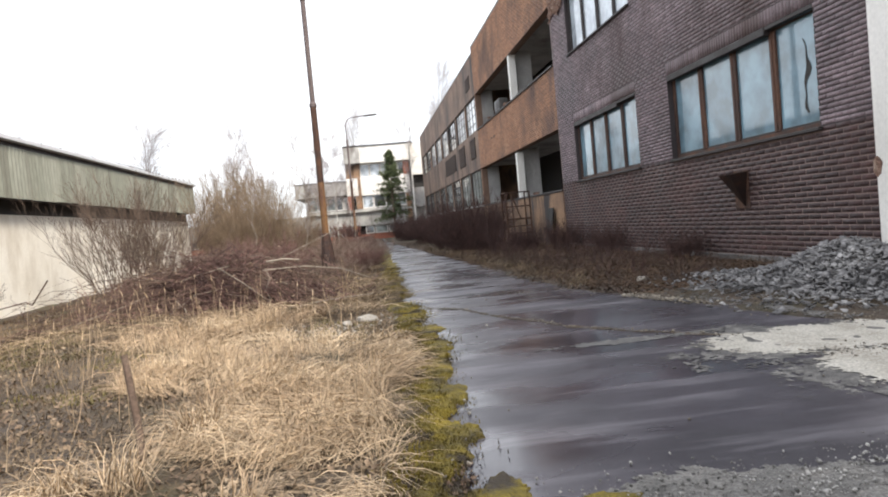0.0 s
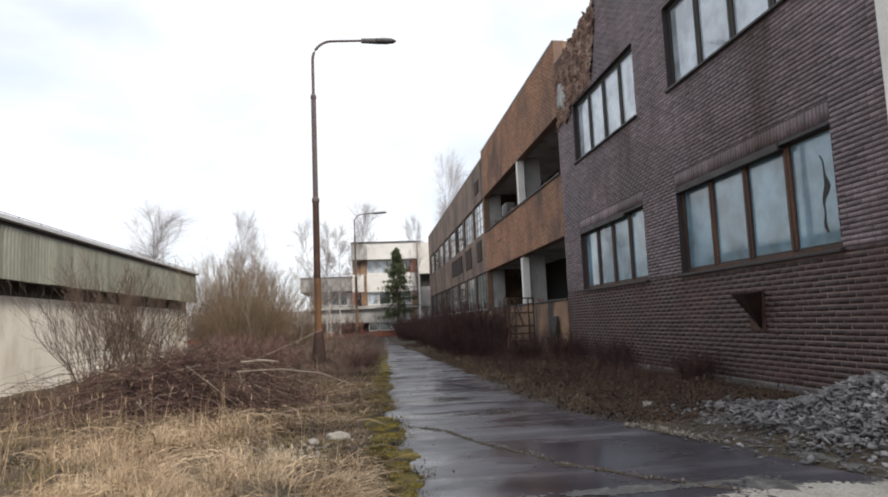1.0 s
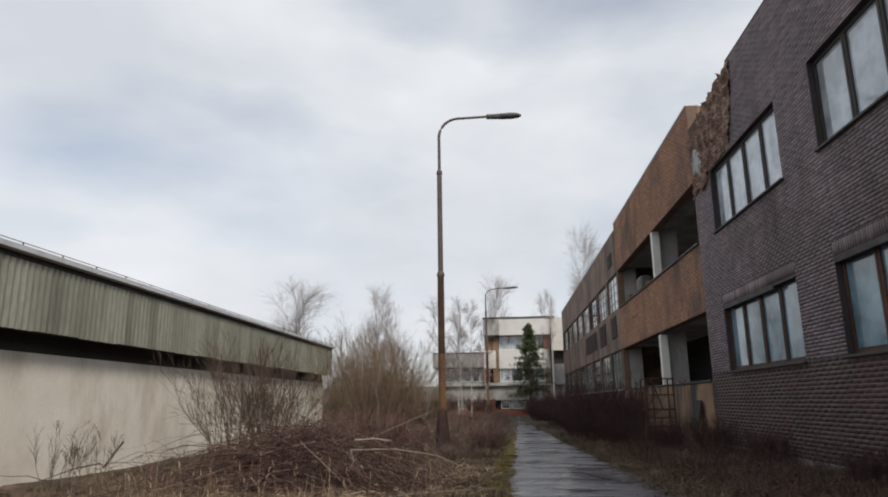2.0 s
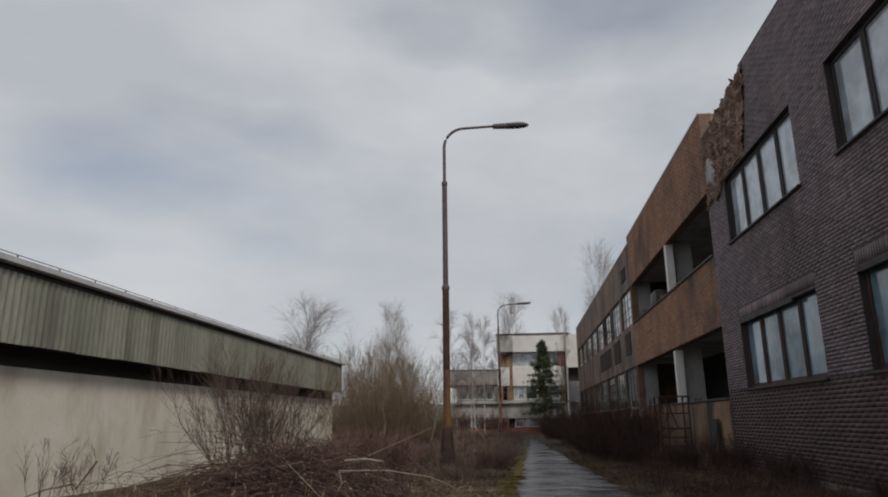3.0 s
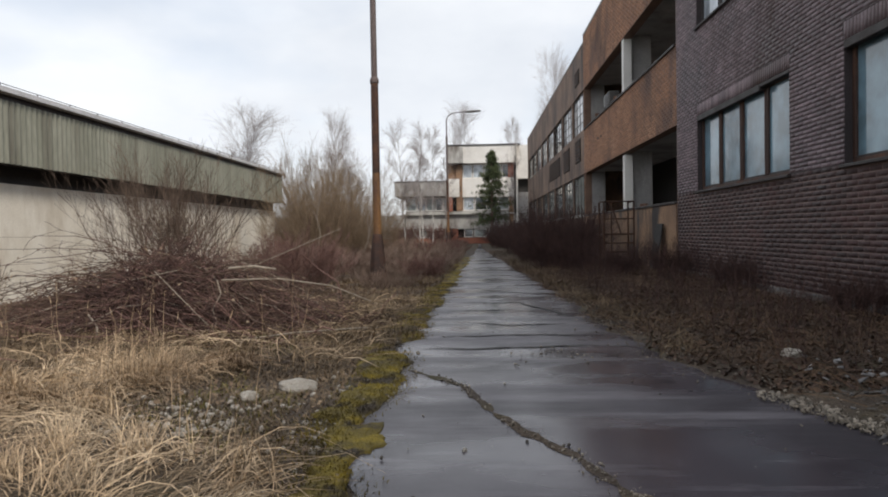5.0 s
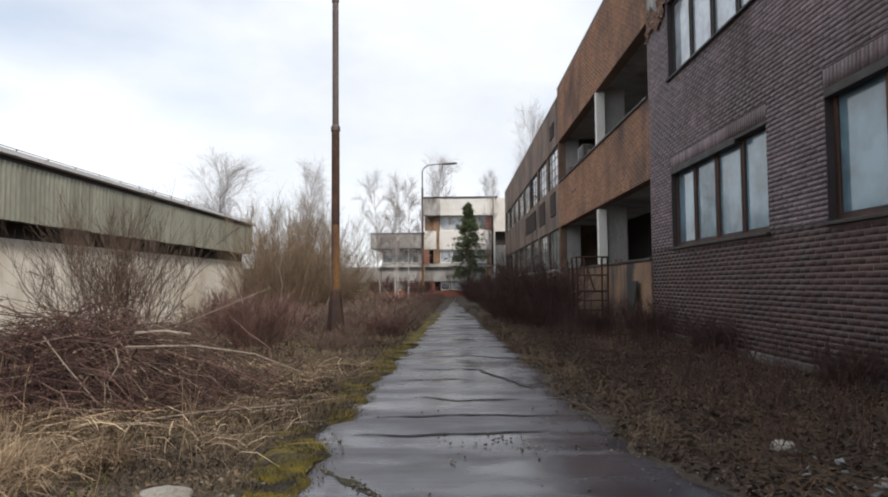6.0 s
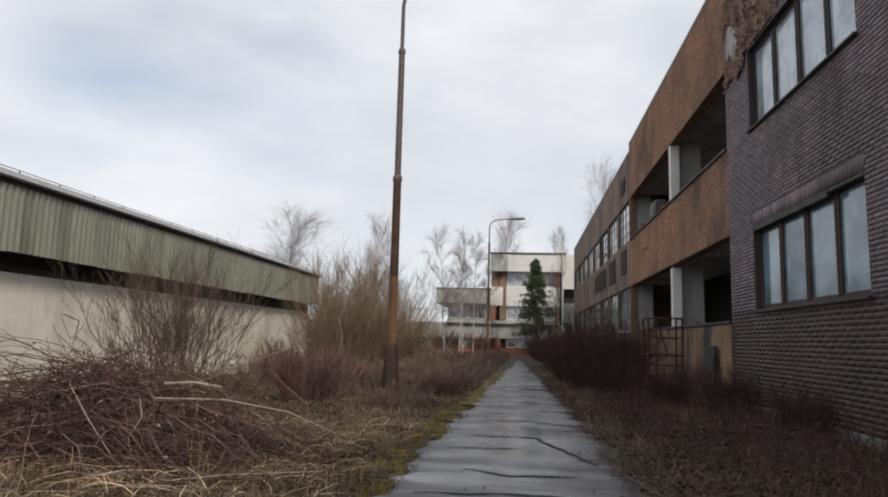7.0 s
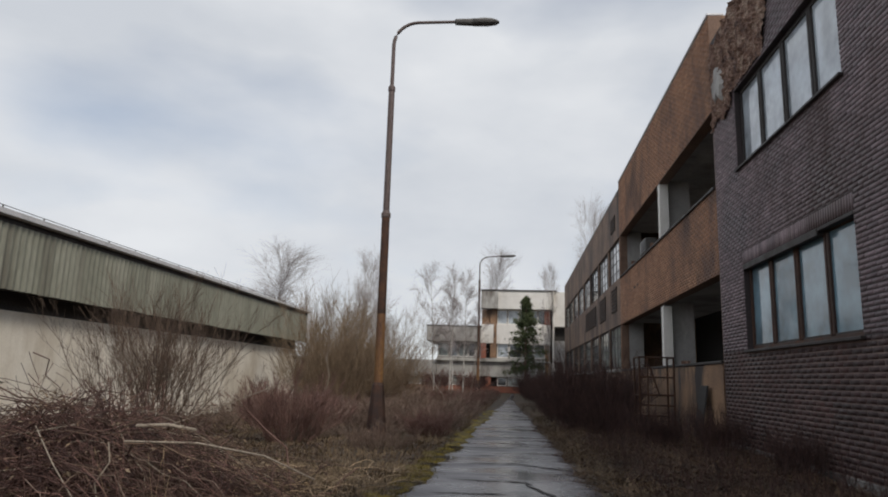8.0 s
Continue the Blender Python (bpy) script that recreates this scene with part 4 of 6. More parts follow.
# ---------- street lamps ----------
def street_lamp(x, y):
    lamp = thing("street_lamp", "tall rusting steel street lamp with curved arm", "street lamp", group="street lamps along the lane", at=(x, y, 0))
    part("base", lathe([(0.25, -0.3), (0.22, 0.1), (0.17, 0.65), (0.125, 1.06), (0.1, 1.12)], 10), M["rust_dark"], lamp, "dark rusty tapered base")
    part("lower_pole", lathe([(0.098, 1.0), (0.096, 2.6)], 14), M["pole_ochre"], lamp, "ochre painted lower pole")
    part("middle_pole", lathe([(0.096, 2.6), (0.092, 4.83)], 14), M["rust"], lamp)
    part("collar", lathe([(0.096, 4.76), (0.108, 4.79), (0.108, 4.86), (0.075, 4.93)], 14), M["pole"], lamp)
    part("upper_pole", lathe([(0.075, 4.9), (0.072, 7.85)], 14), M["pole"], lamp)
    part("collar", lathe([(0.074, 7.8), (0.085, 7.83), (0.085, 7.9), (0.05, 7.97)], 14), M["pole"], lamp)
    pts = [(0, 0, 7.95), (0, 0, 8.5), (0, 0, 8.98)]
    for k in range(1, 9):
        a = k / 8 * math.radians(84)
        pts.append((0.62 * (1 - math.cos(a)), 0.1 * (1 - math.cos(a)), 8.98 + 0.62 * math.sin(a)))
    ex, ey, ez = pts[-1]
    pts += [(ex + 0.45, ey + 0.09, ez + 0.05), (ex + 0.9, ey + 0.18, ez + 0.1)]
    part("arm", tube_mesh("arm", [[(p, 0.046 - 0.012 * i / len(pts)) for i, p in enumerate(pts)]], 10), M["pole"], lamp)
    bm = bmesh.new()
    prof = [(0.0, 0.05, 0.05), (0.02, 0.075, 0.085), (0.42, 0.09, 0.1), (0.46, 0.12, 0.1), (0.8, 0.13, 0.095), (1.0, 0.1, 0.07), (1.08, 0.04, 0.03)]
    rings = []
    for u, w, h in prof:
        rings.append([bm.verts.new((u, w * math.cos(a), h * math.sin(a) * (1.0 if math.sin(a) < 0 else 0.75))) for a in [2 * math.pi * i / 12 for i in range(12)]])
    for a, b in zip(rings, rings[1:]):
        for i in range(12):
            bm.faces.new([a[i], a[(i + 1) % 12], b[(i + 1) % 12], b[i]])
    bm.faces.new(rings[0])
    bm.faces.new(rings[-1][::-1])
    head = part("lamp_head", bm, M["lamp_grey"], lamp, "dark grey lamp housing")
    head.matrix_local = Matrix.Translation((ex + 0.86, ey + 0.17, ez + 0.1)) @ pose(0, 0, 0, 0, -4, 11)
    bm = bmesh.new()
    bmesh.ops.create_uvsphere(bm, u_segments=12, v_segments=6, radius=1)
    for v in bm.verts:
        v.co = Vector((0.74 + v.co.x * 0.28, v.co.y * 0.105, 0.05 + v.co.z * 0.045))
    part("lamp_cover", bm, M["lamp_glass"], head, "pale weathered top cover")
    return lamp


lamp_near = street_lamp(-0.76, 20.26)
copy_thing(lamp_near, pose(-0.25, 52.0, 0))

# ---------- distant hill ----------
bm = bmesh.new()
prev = None
for k in range(61):
    x = -420 + k * 10
    h = 9 + 7 * math.exp(-((x + 110) / 60) ** 2) + 3 * smooth_noise(x, 0, 0.02, 4.0) + 1.2 * smooth_noise(x, 0, 0.13, 9.0)
    cur = (bm.verts.new((x, 600, -2)), bm.verts.new((x, 640 + 20 * smooth_noise(x, 1, 0.01, 2), h)), bm.verts.new((x, 720, -2)))
    if prev:
        for a in range(2):
            bm.faces.new([prev[a], cur[a], cur[a + 1], prev[a + 1]])
    prev = cur
part("backdrop_hill", bm, M["ridge"], None, "low wooded hill in the distance", category="hill", kind="structure")


# ---------- trees ----------
def bare_tree(name, label, x, y, h, r, spread, seed, pale=True, limbs=26, fork=9, twigs=7, upright=0.35, group="bare trees"):
    """A leafless tree: tapered trunk, limbs, branches and fine twigs."""
    global RNG
    RNG = np.random.default_rng(seed)
    t = thing(name, label, "tree", group=group, at=(x, y, ground_height(x, y) - 0.05))
    P0, R0 = stems(np.zeros((1, 3)), unit(np.array([[0.03 * RNG.normal(), 0.03 * RNG.normal(), 1.0]])), np.array([h]), np.array([r * 0.7]), 9, 0.03, 0, 0.12, 0.004)
    part("trunk", raw("trunk", *tube_set(P0, R0, 7)), M["bark_pale"] if pale else M["twig"], t, "pale mottled trunk" if pale else "")
    P1, R1 = offshoots(P0, R0, limbs, h * spread, 0.75, upright, 5, 0.0, 0.28, 0.5)
    P2, R2 = offshoots(P1, R1, fork, h * spread * 0.55, 0.55, 0.3, 4, 0.05, 0.15, 0.5)
    P3, R3 = offshoots(P2, R2, twigs, h * spread * 0.34, 0.5, 0.1, 4, 0.22, 0.05, 0.6)
    R2, R3 = np.maximum(R2, 0.005), np.maximum(R3, 0.0038)
    part("limb_mass", raw("limb_mass", *tube_set(P1, np.maximum(R1, 0.009), 4)), M["twig_birch"], t, kind="stuff")
    part("crown", raw("crown", *merge(tube_set(P2, R2, 3), tube_set(P3, R3, 3))), M["twig_birch"], t, "crown of fine bare twigs")
    return t


b1 = bare_tree("birch_tree", "slender bare birch with pale trunk and fine twigs", -3.1, 62, 9.8, 0.1, 0.24, 11, twigs=5)
b2_ = bare_tree("birch_tree", "slender bare birch with pale trunk and fine twigs", -1.9, 61.2, 9.2, 0.09, 0.21, 12, twigs=5)
copy_thing(b1, pose(-4.2, 60.5, -0.05, 0, 2, 130))
copy_thing(b2_, pose(-2.5, 58.5, -0.05, 0, -2, 60)).scale = (0.85, 0.85, 0.85)
copy_thing(b2_, pose(-0.6, 63.5, -0.05, 0, 3, 200)).scale = (0.8, 0.8, 0.75)
copy_thing(b1, pose(5.0, 62.5, -0.05, 0, 0, 250)).scale = (0.55, 0.55, 1.02)
b3_ = bare_tree("birch_tree", "tall bare birch with drooping reddish twigs behind the hall", -17.8, 60, 11.9, 0.14, 0.36, 13, limbs=38, upright=0.7)
b3_.scale = (1.2, 1.2, 0.82)
copy_thing(b3_, pose(-10.6, 60, -0.05, 0, 0, 70)).scale = (0.7, 0.7, 0.8)
copy_thing(b3_, pose(-8.0, 57, -0.05, 0, 0, 160)).scale = (0.5, 0.5, 0.55)
copy_thing(b3_, pose(0.6, 84, -0.05, 0, 0, 300)).scale = (1.0, 1.0, 1.12)
copy_thing(b3_, pose(9.8, 82, -0.05, 0, 0, 20)).scale = (1.0, 1.0, 1.5)
copy_thing(b1, pose(6.4, 83, -0.05, 0, 0, 90)).scale = (1.0, 1.0, 1.35)
copy_thing(b1, pose(-13.0, 66, -0.05, 0, 0, 30)).scale = (0.6, 0.6, 0.72)


def spruce(x, y, h):
    global RNG
    RNG = np.random.default_rng(31)
    t = thing("spruce_tree", "dark green young spruce with tiered drooping branches", "tree", at=(x, y, -0.05))
    part("trunk", lathe([(0.11, 0), (0.08, h * 0.5), (0.02, h * 0.97)], 8), M["twig"], t)
    n = 210
    z = h * (0.24 + 0.75 * RNG.random(n) ** 0.9)
    a = RNG.random(n) * 2 * np.pi
    tier = 0.55 + 0.6 * np.abs(np.sin(z * 4.2))
    L = (0.1 + 0.335 * (h - z) * (0.7 + 0.6 * RNG.random(n))) * tier * np.where(z < h * 0.33, 0.75, 1)
    aim = unit(np.stack([np.cos(a), np.sin(a), 0.05 + 0.25 * (z / h)], -1))
    P, R = stems(np.stack([0 * z, 0 * z, z], -1), aim, L, np.full(n, 0.022), 5, 0.08, 0.14)
    part("branch_mass", raw("branch_mass", *tube_set(P, R, 3)), M["twig"], t, kind="stuff")
    P2, R2 = offshoots(P, R, 10, 0.36, 0.8, -0.1, 3, 0.25, 0.12, 0.5)
    # flat needle sprays along the side shoots
    S = P2[:, 0]
    E2 = P2[:, -1]
    k = 7
    tt = RNG.random((len(S), k, 1))
    C = (S[:, None] * (1 - tt) + E2[:, None] * tt).reshape(-1, 3)
    d = unit(RNG.normal(size=C.shape) + np.repeat(unit(E2 - S), k, 0) * 0.9 + np.array([0, 0, -0.2]))
    s = unit(np.cross(d, RNG.normal(size=C.shape)))
    ln, wd = 0.11 + 0.09 * RNG.random((len(C), 1)), 0.022
    V = np.stack([C - s * wd, C + s * wd, C + d * ln + s * wd * 0.3, C + d * ln - s * wd * 0.3], 1).reshape(-1, 3)
    F = np.arange(len(V)).reshape(-1, 4)
    part("crown", raw("crown", V, F), M["needle"], t, "dense dark needles")
    return t


spruce(3.05, 58.0, 7.6)


# ---------- shrubs ----------
def shrub(name, label, x, y, h, w, n, mat, seed, side=5, twig=5, fan=0.6, r=0.012, group="bare shrubs", low=0.55):
    """A leafless many-stemmed shrub."""
    global RNG
    RNG = np.random.default_rng(seed)
    s = thing(name, label, "shrub", group=group, at=(x, y, ground_height(x, y) - 0.04))
    a = RNG.random(n) * 2 * np.pi
    q = np.sqrt(RNG.random(n))
    base = np.stack([np.cos(a) * q * w * 0.22, np.sin(a) * q * w * 0.22, np.zeros(n)], -1)
    aim = unit(np.stack([np.cos(a) * q * fan, np.sin(a) * q * fan, np.full(n, 1.0)], -1) + 0.12 * RNG.normal(size=(n, 3)))
    P, R = stems(base, aim, h * (low + (1.05 - low) * RNG.random(n)), np.full(n, r), 6, 0.18, 0, 0.25)
    P1, R1 = offshoots(P, R, side, h * 0.42, 0.5, 0.45, 4, 0, 0.2, 0.6)
    P2, R2 = offshoots(P1, R1, twig, h * 0.17, 0.5, 0.35, 3, 0, 0.1, 0.7)
    part("stem_mass", raw("stem_mass", *tube_set(P, R, 4)), mat, s, kind="stuff")
    part("twig_mass", raw("twig_mass", *merge(tube_set(P1, np.maximum(R1, 0.0035), 3), tube_set(P2, np.maximum(R2, 0.0028), 3))), mat, s, kind="stuff")
    return s


shrub("hall_shrub", "open grey brown bare shrub before the white hall", -7.3, 22.3, 3.9, 2.6, 30, M["twig"], 41, 8, 7, 0.36, 0.015)
shrub("hall_shrub", "open grey brown bare shrub before the white hall", -5.7, 20.8, 3.1, 2.2, 34, M["twig"], 42, 8, 6, 0.5, 0.013)
shrub("hall_shrub", "low bare shrub at the foot of the hall wall", -9.4, 18.2, 1.3, 1.5, 9, M["twig"], 43, 5, 4, 0.6, 0.01)
shrub("hall_shrub", "low bare shrub at the foot of the hall wall", -8.6, 15.5, 1.5, 1.2, 8, M["twig"], 44, 5, 4, 0.5, 0.009)
tan1 = shrub("willow_bush", "tall wispy grey brown willow bush", -5.2, 34.0, 4.7, 4.6, 95, M["twig_tan"], 45, 8, 6, 0.42, 0.013, "willow bushes", 0.25)
copy_thing(tan1, pose(-7.2, 38.5, ground_height(-7.2, 38.5) - 0.05, 0, 0, 80)).scale = (1.0, 1.0, 0.95)
copy_thing(tan1, pose(-3.6, 36.0, ground_height(-3.6, 36.0) - 0.05, 0, 0, 190)).scale = (0.9, 0.9, 0.6)
copy_thing(tan1, pose(-8.6, 46.5, ground_height(-8.6, 46.5) - 0.05, 0, 0, 10)).scale = (1.1, 1.1, 1.25)
copy_thing(tan1, pose(-6.2, 46, ground_height(-6.2, 46) - 0.05, 0, 0, 250)).scale = (1.2, 1.2, 1.15)
brown = shrub("thicket_bush", "low brown tangled bush on the overgrown strip", -2.4, 19.5, 1.25, 2.2, 90, M["twig_rosy"], 46, 8, 5, 0.9, 0.008, "thicket bushes")
grey = shrub("thicket_bush", "low grey brown tangled bush on the overgrown strip", -3.6, 21.5, 1.2, 2.4, 60, M["twig_thicket"], 48, 8, 5, 1.3, 0.008, "thicket bushes")
random.seed(5)
for k in range(44):
    x, y = random.uniform(-6.2, 0.1), random.uniform(16.0, 50)
    if abs(x + 0.76) < 0.9 and y < 21:
        continue
    s = random.uniform(0.45, 0.95)
    copy_thing((grey, brown, grey)[k % 3], pose(x, y, ground_height(x, y) - 0.04, 0, 0, random.uniform(0, 360))).scale = (s * 1.35, s * 1.35, s * random.uniform(0.6, 0.95))
for k in range(16):
    x, y = random.uniform(-0.3, 0.7), 18 + k * 2.6
    s = random.uniform(0.35, 0.6)
    copy_thing((grey, brown)[k % 2], pose(x, y, ground_height(x, y) - 0.04, 0, 0, random.uniform(0, 360))).scale = (s * 1.2, s * 1.2, s)
dark = shrub("dark_red_bush", "dense dark red bare bush along the facade", 4.7, 27.0, 2.0, 2.8, 95, M["twig_red"], 47, 8, 6, 0.75, 0.008, "red bushes at the facade", 0.2)
for k in range(30):
    y = 24.2 + k * 1.25 + random.uniform(-0.4, 0.4)
    x = random.uniform(3.7, 5.6) - 0.015 * (y - 22)
    s = random.uniform(0.5, 1.05)
    copy_thing(dark, pose(x, y, ground_height(x, y) - 0.04, 0, 0, random.uniform(0, 360))).scale = (s, s, s * random.uniform(0.6, 1.1))
for x, y, s in ((6.2, 12.2, 0.3), (6.1, 19.4, 0.42), (5.2, 20.4, 0.4), (4.4, 23.0, 0.5), (6.25, 16.2, 0.34)):
    copy_thing(dark, pose(x, y, ground_height(x, y) - 0.04, 0, 0, 57 * x)).scale = (s, s, s)
for x, y, s in ((-1.2, 62, 1.4), (-4.5, 64, 1.5), (-8, 62, 1.7), (-12, 60, 1.8), (-15, 55, 1.8), (6.0, 66, 1.1)):
    copy_thing(brown, pose(x, y, ground_height(x, y) - 0.04, 0, 0, 37 * x)).scale = (s, s, s)

for k, (x, y, h) in enumerate(((-2.1, 24.5, 3.2), (-3.9, 27.5, 3.8), (-0.1, 30.5, 2.6), (-1.9, 41, 4.5), (-0.4, 45.5, 3.6))):
    RNG = np.random.default_rng(90 + k)
    sap = thing("birch_sapling", "thin pale leaning sapling without leaves", "sapling", group="saplings in the thicket", at=(x, y, ground_height(x, y) - 0.05))
    P, R = stems(np.zeros((1, 3)), unit(np.array([[0.18 * RNG.normal(), 0.1 * RNG.normal(), 1.0]])), np.array([h]), np.array([0.014]), 7, 0.08, 0, 0.3)
    part("stem", raw("stem", *tube_set(P, R, 5)), M["branch_pale"], sap)
    P, R = offshoots(P, R, 14, 0.8, 0.5, 0.6, 4, 0, 0.35, 0.4)
    part("twig_mass", raw("twig_mass", *tube_set(P, np.maximum(R, 0.004), 3)), M["twig_birch"], sap, kind="stuff")

# ---------- brush heap ----------
RNG = np.random.default_rng(51)
heap = thing("brush_heap", "tangled heap of cut brown branches on dry grass", "brush heap", at=(0, 0, 0))


def heap_top(x, y):
    """A low tent of branches with its peak over (-2.15, 12.2)."""
    tent = max(0.0, 1 - abs(x + 2.15) / 2.2)
    return 0.98 * tent ** 1.1 * math.exp(-((y - 12.2) / 1.15) ** 2)


def above_heap_ground(P):
    ground = np.array([ground_height(x, y) for x, y in P[..., :2].reshape(-1, 2)]).reshape(P.shape[:-1])
    P[..., 2] = np.maximum(P[..., 2], ground + 0.012)
    return P


def heap_sticks(n, length, radius, spread=1.0, lift=1.0, swirl=0.8):
    x, y = -2.1 + RNG.normal(size=n) * 0.95 * spread, 12.15 + RNG.normal(size=n) * 0.7 * spread
    top = np.array([heap_top(a, b) for a, b in zip(x, y)])
    z = np.maximum(0.03, top * (0.15 + 0.85 * RNG.random(n)) * lift)
    a = RNG.normal(size=n) * swirl + np.where(RNG.random(n) < 0.5, 0, np.pi)
    slope = -0.42 * np.sign(x + 2.15) * np.cos(a)
    aim = np.stack([np.cos(a), np.sin(a), slope + 0.3 * RNG.normal(size=n)], -1)
    L = length * (0.4 + 1.0 * RNG.random(n))
    start = np.stack([x, y, z], -1) - aim * L[:, None] * 0.5
    P, R = stems(start, unit(aim), L, radius * (0.5 + 1.0 * RNG.random(n)), 8, 0.5, 0.1, 0.3, 0.03)
    fit_in = P[..., 0].max(1) < 0.6
    return above_heap_ground(P[fit_in]), R[fit_in]


def heap_canes(n, reach, radius):
    """Long branches that spring from the peak and arch down to either side."""
    way = np.where(RNG.random(n) < 0.55, -1.0, 1.0)
    x, y = -2.15 + way * 0.25 + RNG.normal(size=n) * 0.4, 12.1 + RNG.normal(size=n) * 0.5
    z = np.array([heap_top(a, b) for a, b in zip(x, y)]) * (0.35 + 0.7 * RNG.random(n))
    aim = np.stack([way, 0.55 * RNG.normal(size=n) - 0.15, 0.12 + 0.2 * RNG.normal(size=n)], -1)
    L = reach * (0.45 + 0.75 * RNG.random(n))
    P, R = stems(np.stack([x, y, z], -1), unit(aim), L, radius * (0.5 + RNG.random(n)), 9, 0.22, 0.42, 0.25, 0.012)
    fit_in = P[..., 0].max(1) < 0.75
    return above_heap_ground(P[fit_in]), R[fit_in]


P, R = heap_sticks(760, 1.0, np.full(760, 0.0048), 1.0, 1.0, 1.2)
P1, R1 = offshoots(P, R, 5, 0.5, 0.7, 0.0, 4, 0.05, 0.1, 0.6, 0.4)
part("twig_mass", raw("twig_mass", *merge(tube_set(P, R, 4), tube_set(above_heap_ground(P1), np.maximum(R1, 0.003), 3))), M["twig_red"], heap, "mass of fine red brown twigs", kind="stuff")
P, R = heap_sticks(260, 1.1, np.full(260, 0.006), 1.1)
P1, R1 = offshoots(P, R, 5, 0.5, 0.7, 0.15, 4, 0.0, 0.1, 0.6, 0.4)
part("bramble_mass", raw("bramble_mass", *merge(tube_set(P, R, 4), tube_set(above_heap_ground(P1), np.maximum(R1, 0.003), 3))), M["twig_rosy"], heap, "rosy brown bramble stems", kind="stuff")
P, R = heap_canes(240, 2.0, np.full(240, 0.006))
P1, R1 = offshoots(P, R, 4, 0.45, 0.5, 0.1, 4, 0.1, 0.2, 0.6, 0.3)
cane_tips = np.concatenate([P1[::5, -1], P1[::7, -2]])
part("cane_mass", raw("cane_mass", *merge(tube_set(P, R, 4), tube_set(above_heap_ground(P1), np.maximum(R1, 0.0028), 3))), M["twig_brown"], heap, "arching brown canes", kind="stuff")
n = 80
cx, cy = -2.7 + RNG.normal(size=n) * 0.9, 12.2 + RNG.normal(size=n) * 0.5
cz = np.array([heap_top(a, b) for a, b in zip(cx, cy)])
a = RNG.random(n) * 2 * np.pi
P, R = stems(np.stack([cx, cy, cz * 0.7], -1), unit(np.stack([np.cos(a), 0.5 * np.sin(a), 0.5 + 0.5 * RNG.random(n)], -1)), 0.4 + 0.8 * RNG.random(n), np.full(n, 0.005), 8, 0.4, 0.3)
P1, R1 = offshoots(P, R, 5, 0.2, 0.7, 0.1, 4, 0.2, 0.2, 0.6)
cane_tips = np.concatenate([cane_tips, P1[:, -1], P1[:, -2]])
part("shoot_mass", raw("shoot_mass", *merge(tube_set(P, R, 4), tube_set(above_heap_ground(P1), np.maximum(R1, 0.0026), 3))), M["twig_red"], heap, "stray shoots sticking out of the heap", kind="stuff")
P, R = heap_canes(95, 2.5, np.full(95, 0.0085))
P2, R2 = heap_sticks(45, 1.6, np.full(45, 0.008), 1.25)
for lines, radii in ((P, R), (P2, R2)):
    for k in range(len(lines)):
        part("branch", raw("branch", *tube_set(lines[k : k + 1], radii[k : k + 1], 6)), (M["twig_brown"], M["twig"], M["twig_brown"], M["twig_thicket"], M["twig_red"], M["twig_brown"], M["branch_pale"], M["twig_rosy"])[k % 8], heap)
for pts, r in (([(-1.35, 11.6, 0.62), (-0.7, 11.7, 0.62), (-0.1, 11.8, 0.52), (0.35, 11.9, 0.32)], 0.024), ([(-4.4, 11.2, 0.02), (-3.4, 11.4, 0.3), (-2.5, 11.6, 0.62), (-1.9, 11.7, 0.74)], 0.024),
               ([(-1.3, 12.2, 0.7), (-0.7, 12.3, 0.95), (-0.1, 12.4, 1.2)], 0.013), ([(-1.25, 11.2, 0.65), (-1.19, 11.15, 0.5), (-1.27, 11.1, 0.33), (-1.2, 11.05, 0.2), (-1.28, 11.0, 0.08)], 0.014), ([(-1.3, 11.7, 0.75), (-1.0, 11.7, 0.77), (-0.75, 11.75, 0.73)], 0.04),
               ([(-0.9, 10.6, 0.06), (-0.3, 10.9, 0.1), (0.4, 11.3, 0.09)], 0.02), ([(-2.0, 11.3, 0.75), (-1.6, 11.0, 0.5), (-1.2, 10.8, 0.2)], 0.012), ([(-2.6, 11.0, 0.3), (-2.45, 10.9, 0.18), (-2.4, 10.8, 0.02)], 0.03)):
    part("branch", tube_mesh("branch", [[(p, 0.45 * r * (1 - 0.12 * i)) for i, p in enumerate(pts)]], 7), M["branch_pale"], heap, "stripped pale branch")

# ---------- grass ----------
RNG = np.random.default_rng(61)


def clump_field(x, y):
    return smooth_noise(x, y, 0.55, 21.0) + 0.5 * smooth_noise(x, y, 1.6, 8.0)


def bare_spot(x, y):
    return clump_field(x, y) < -0.1 or x > street_left(y) - 0.36 + 0.1 * smooth_noise(x, y, 3, 1)


def dry_field(n, x0, x1, y0, y1, h, wd, lean, extra=lambda x, y: True, bald=True):
    pos = scatter(n, x0, x1, y0, y1, lambda x, y: extra(x, y) and (not bare_spot(x, y) if bald else x < street_left(y) - (0.3 if y < 10 else 0.0) + 0.12 * smooth_noise(x, y, 3, 1)))
    m = len(pos)
    patch = np.array([0.75 + 0.6 * clump_field(x, y) for x, y in pos[:, :2]])
    return blades(pos, h * np.clip(patch, 0.3, 1.5) * (0.5 + 0.8 * RNG.random(m)), wd * (0.6 + 0.8 * RNG.random(m)), lean * (0.3 + RNG.random(m)))


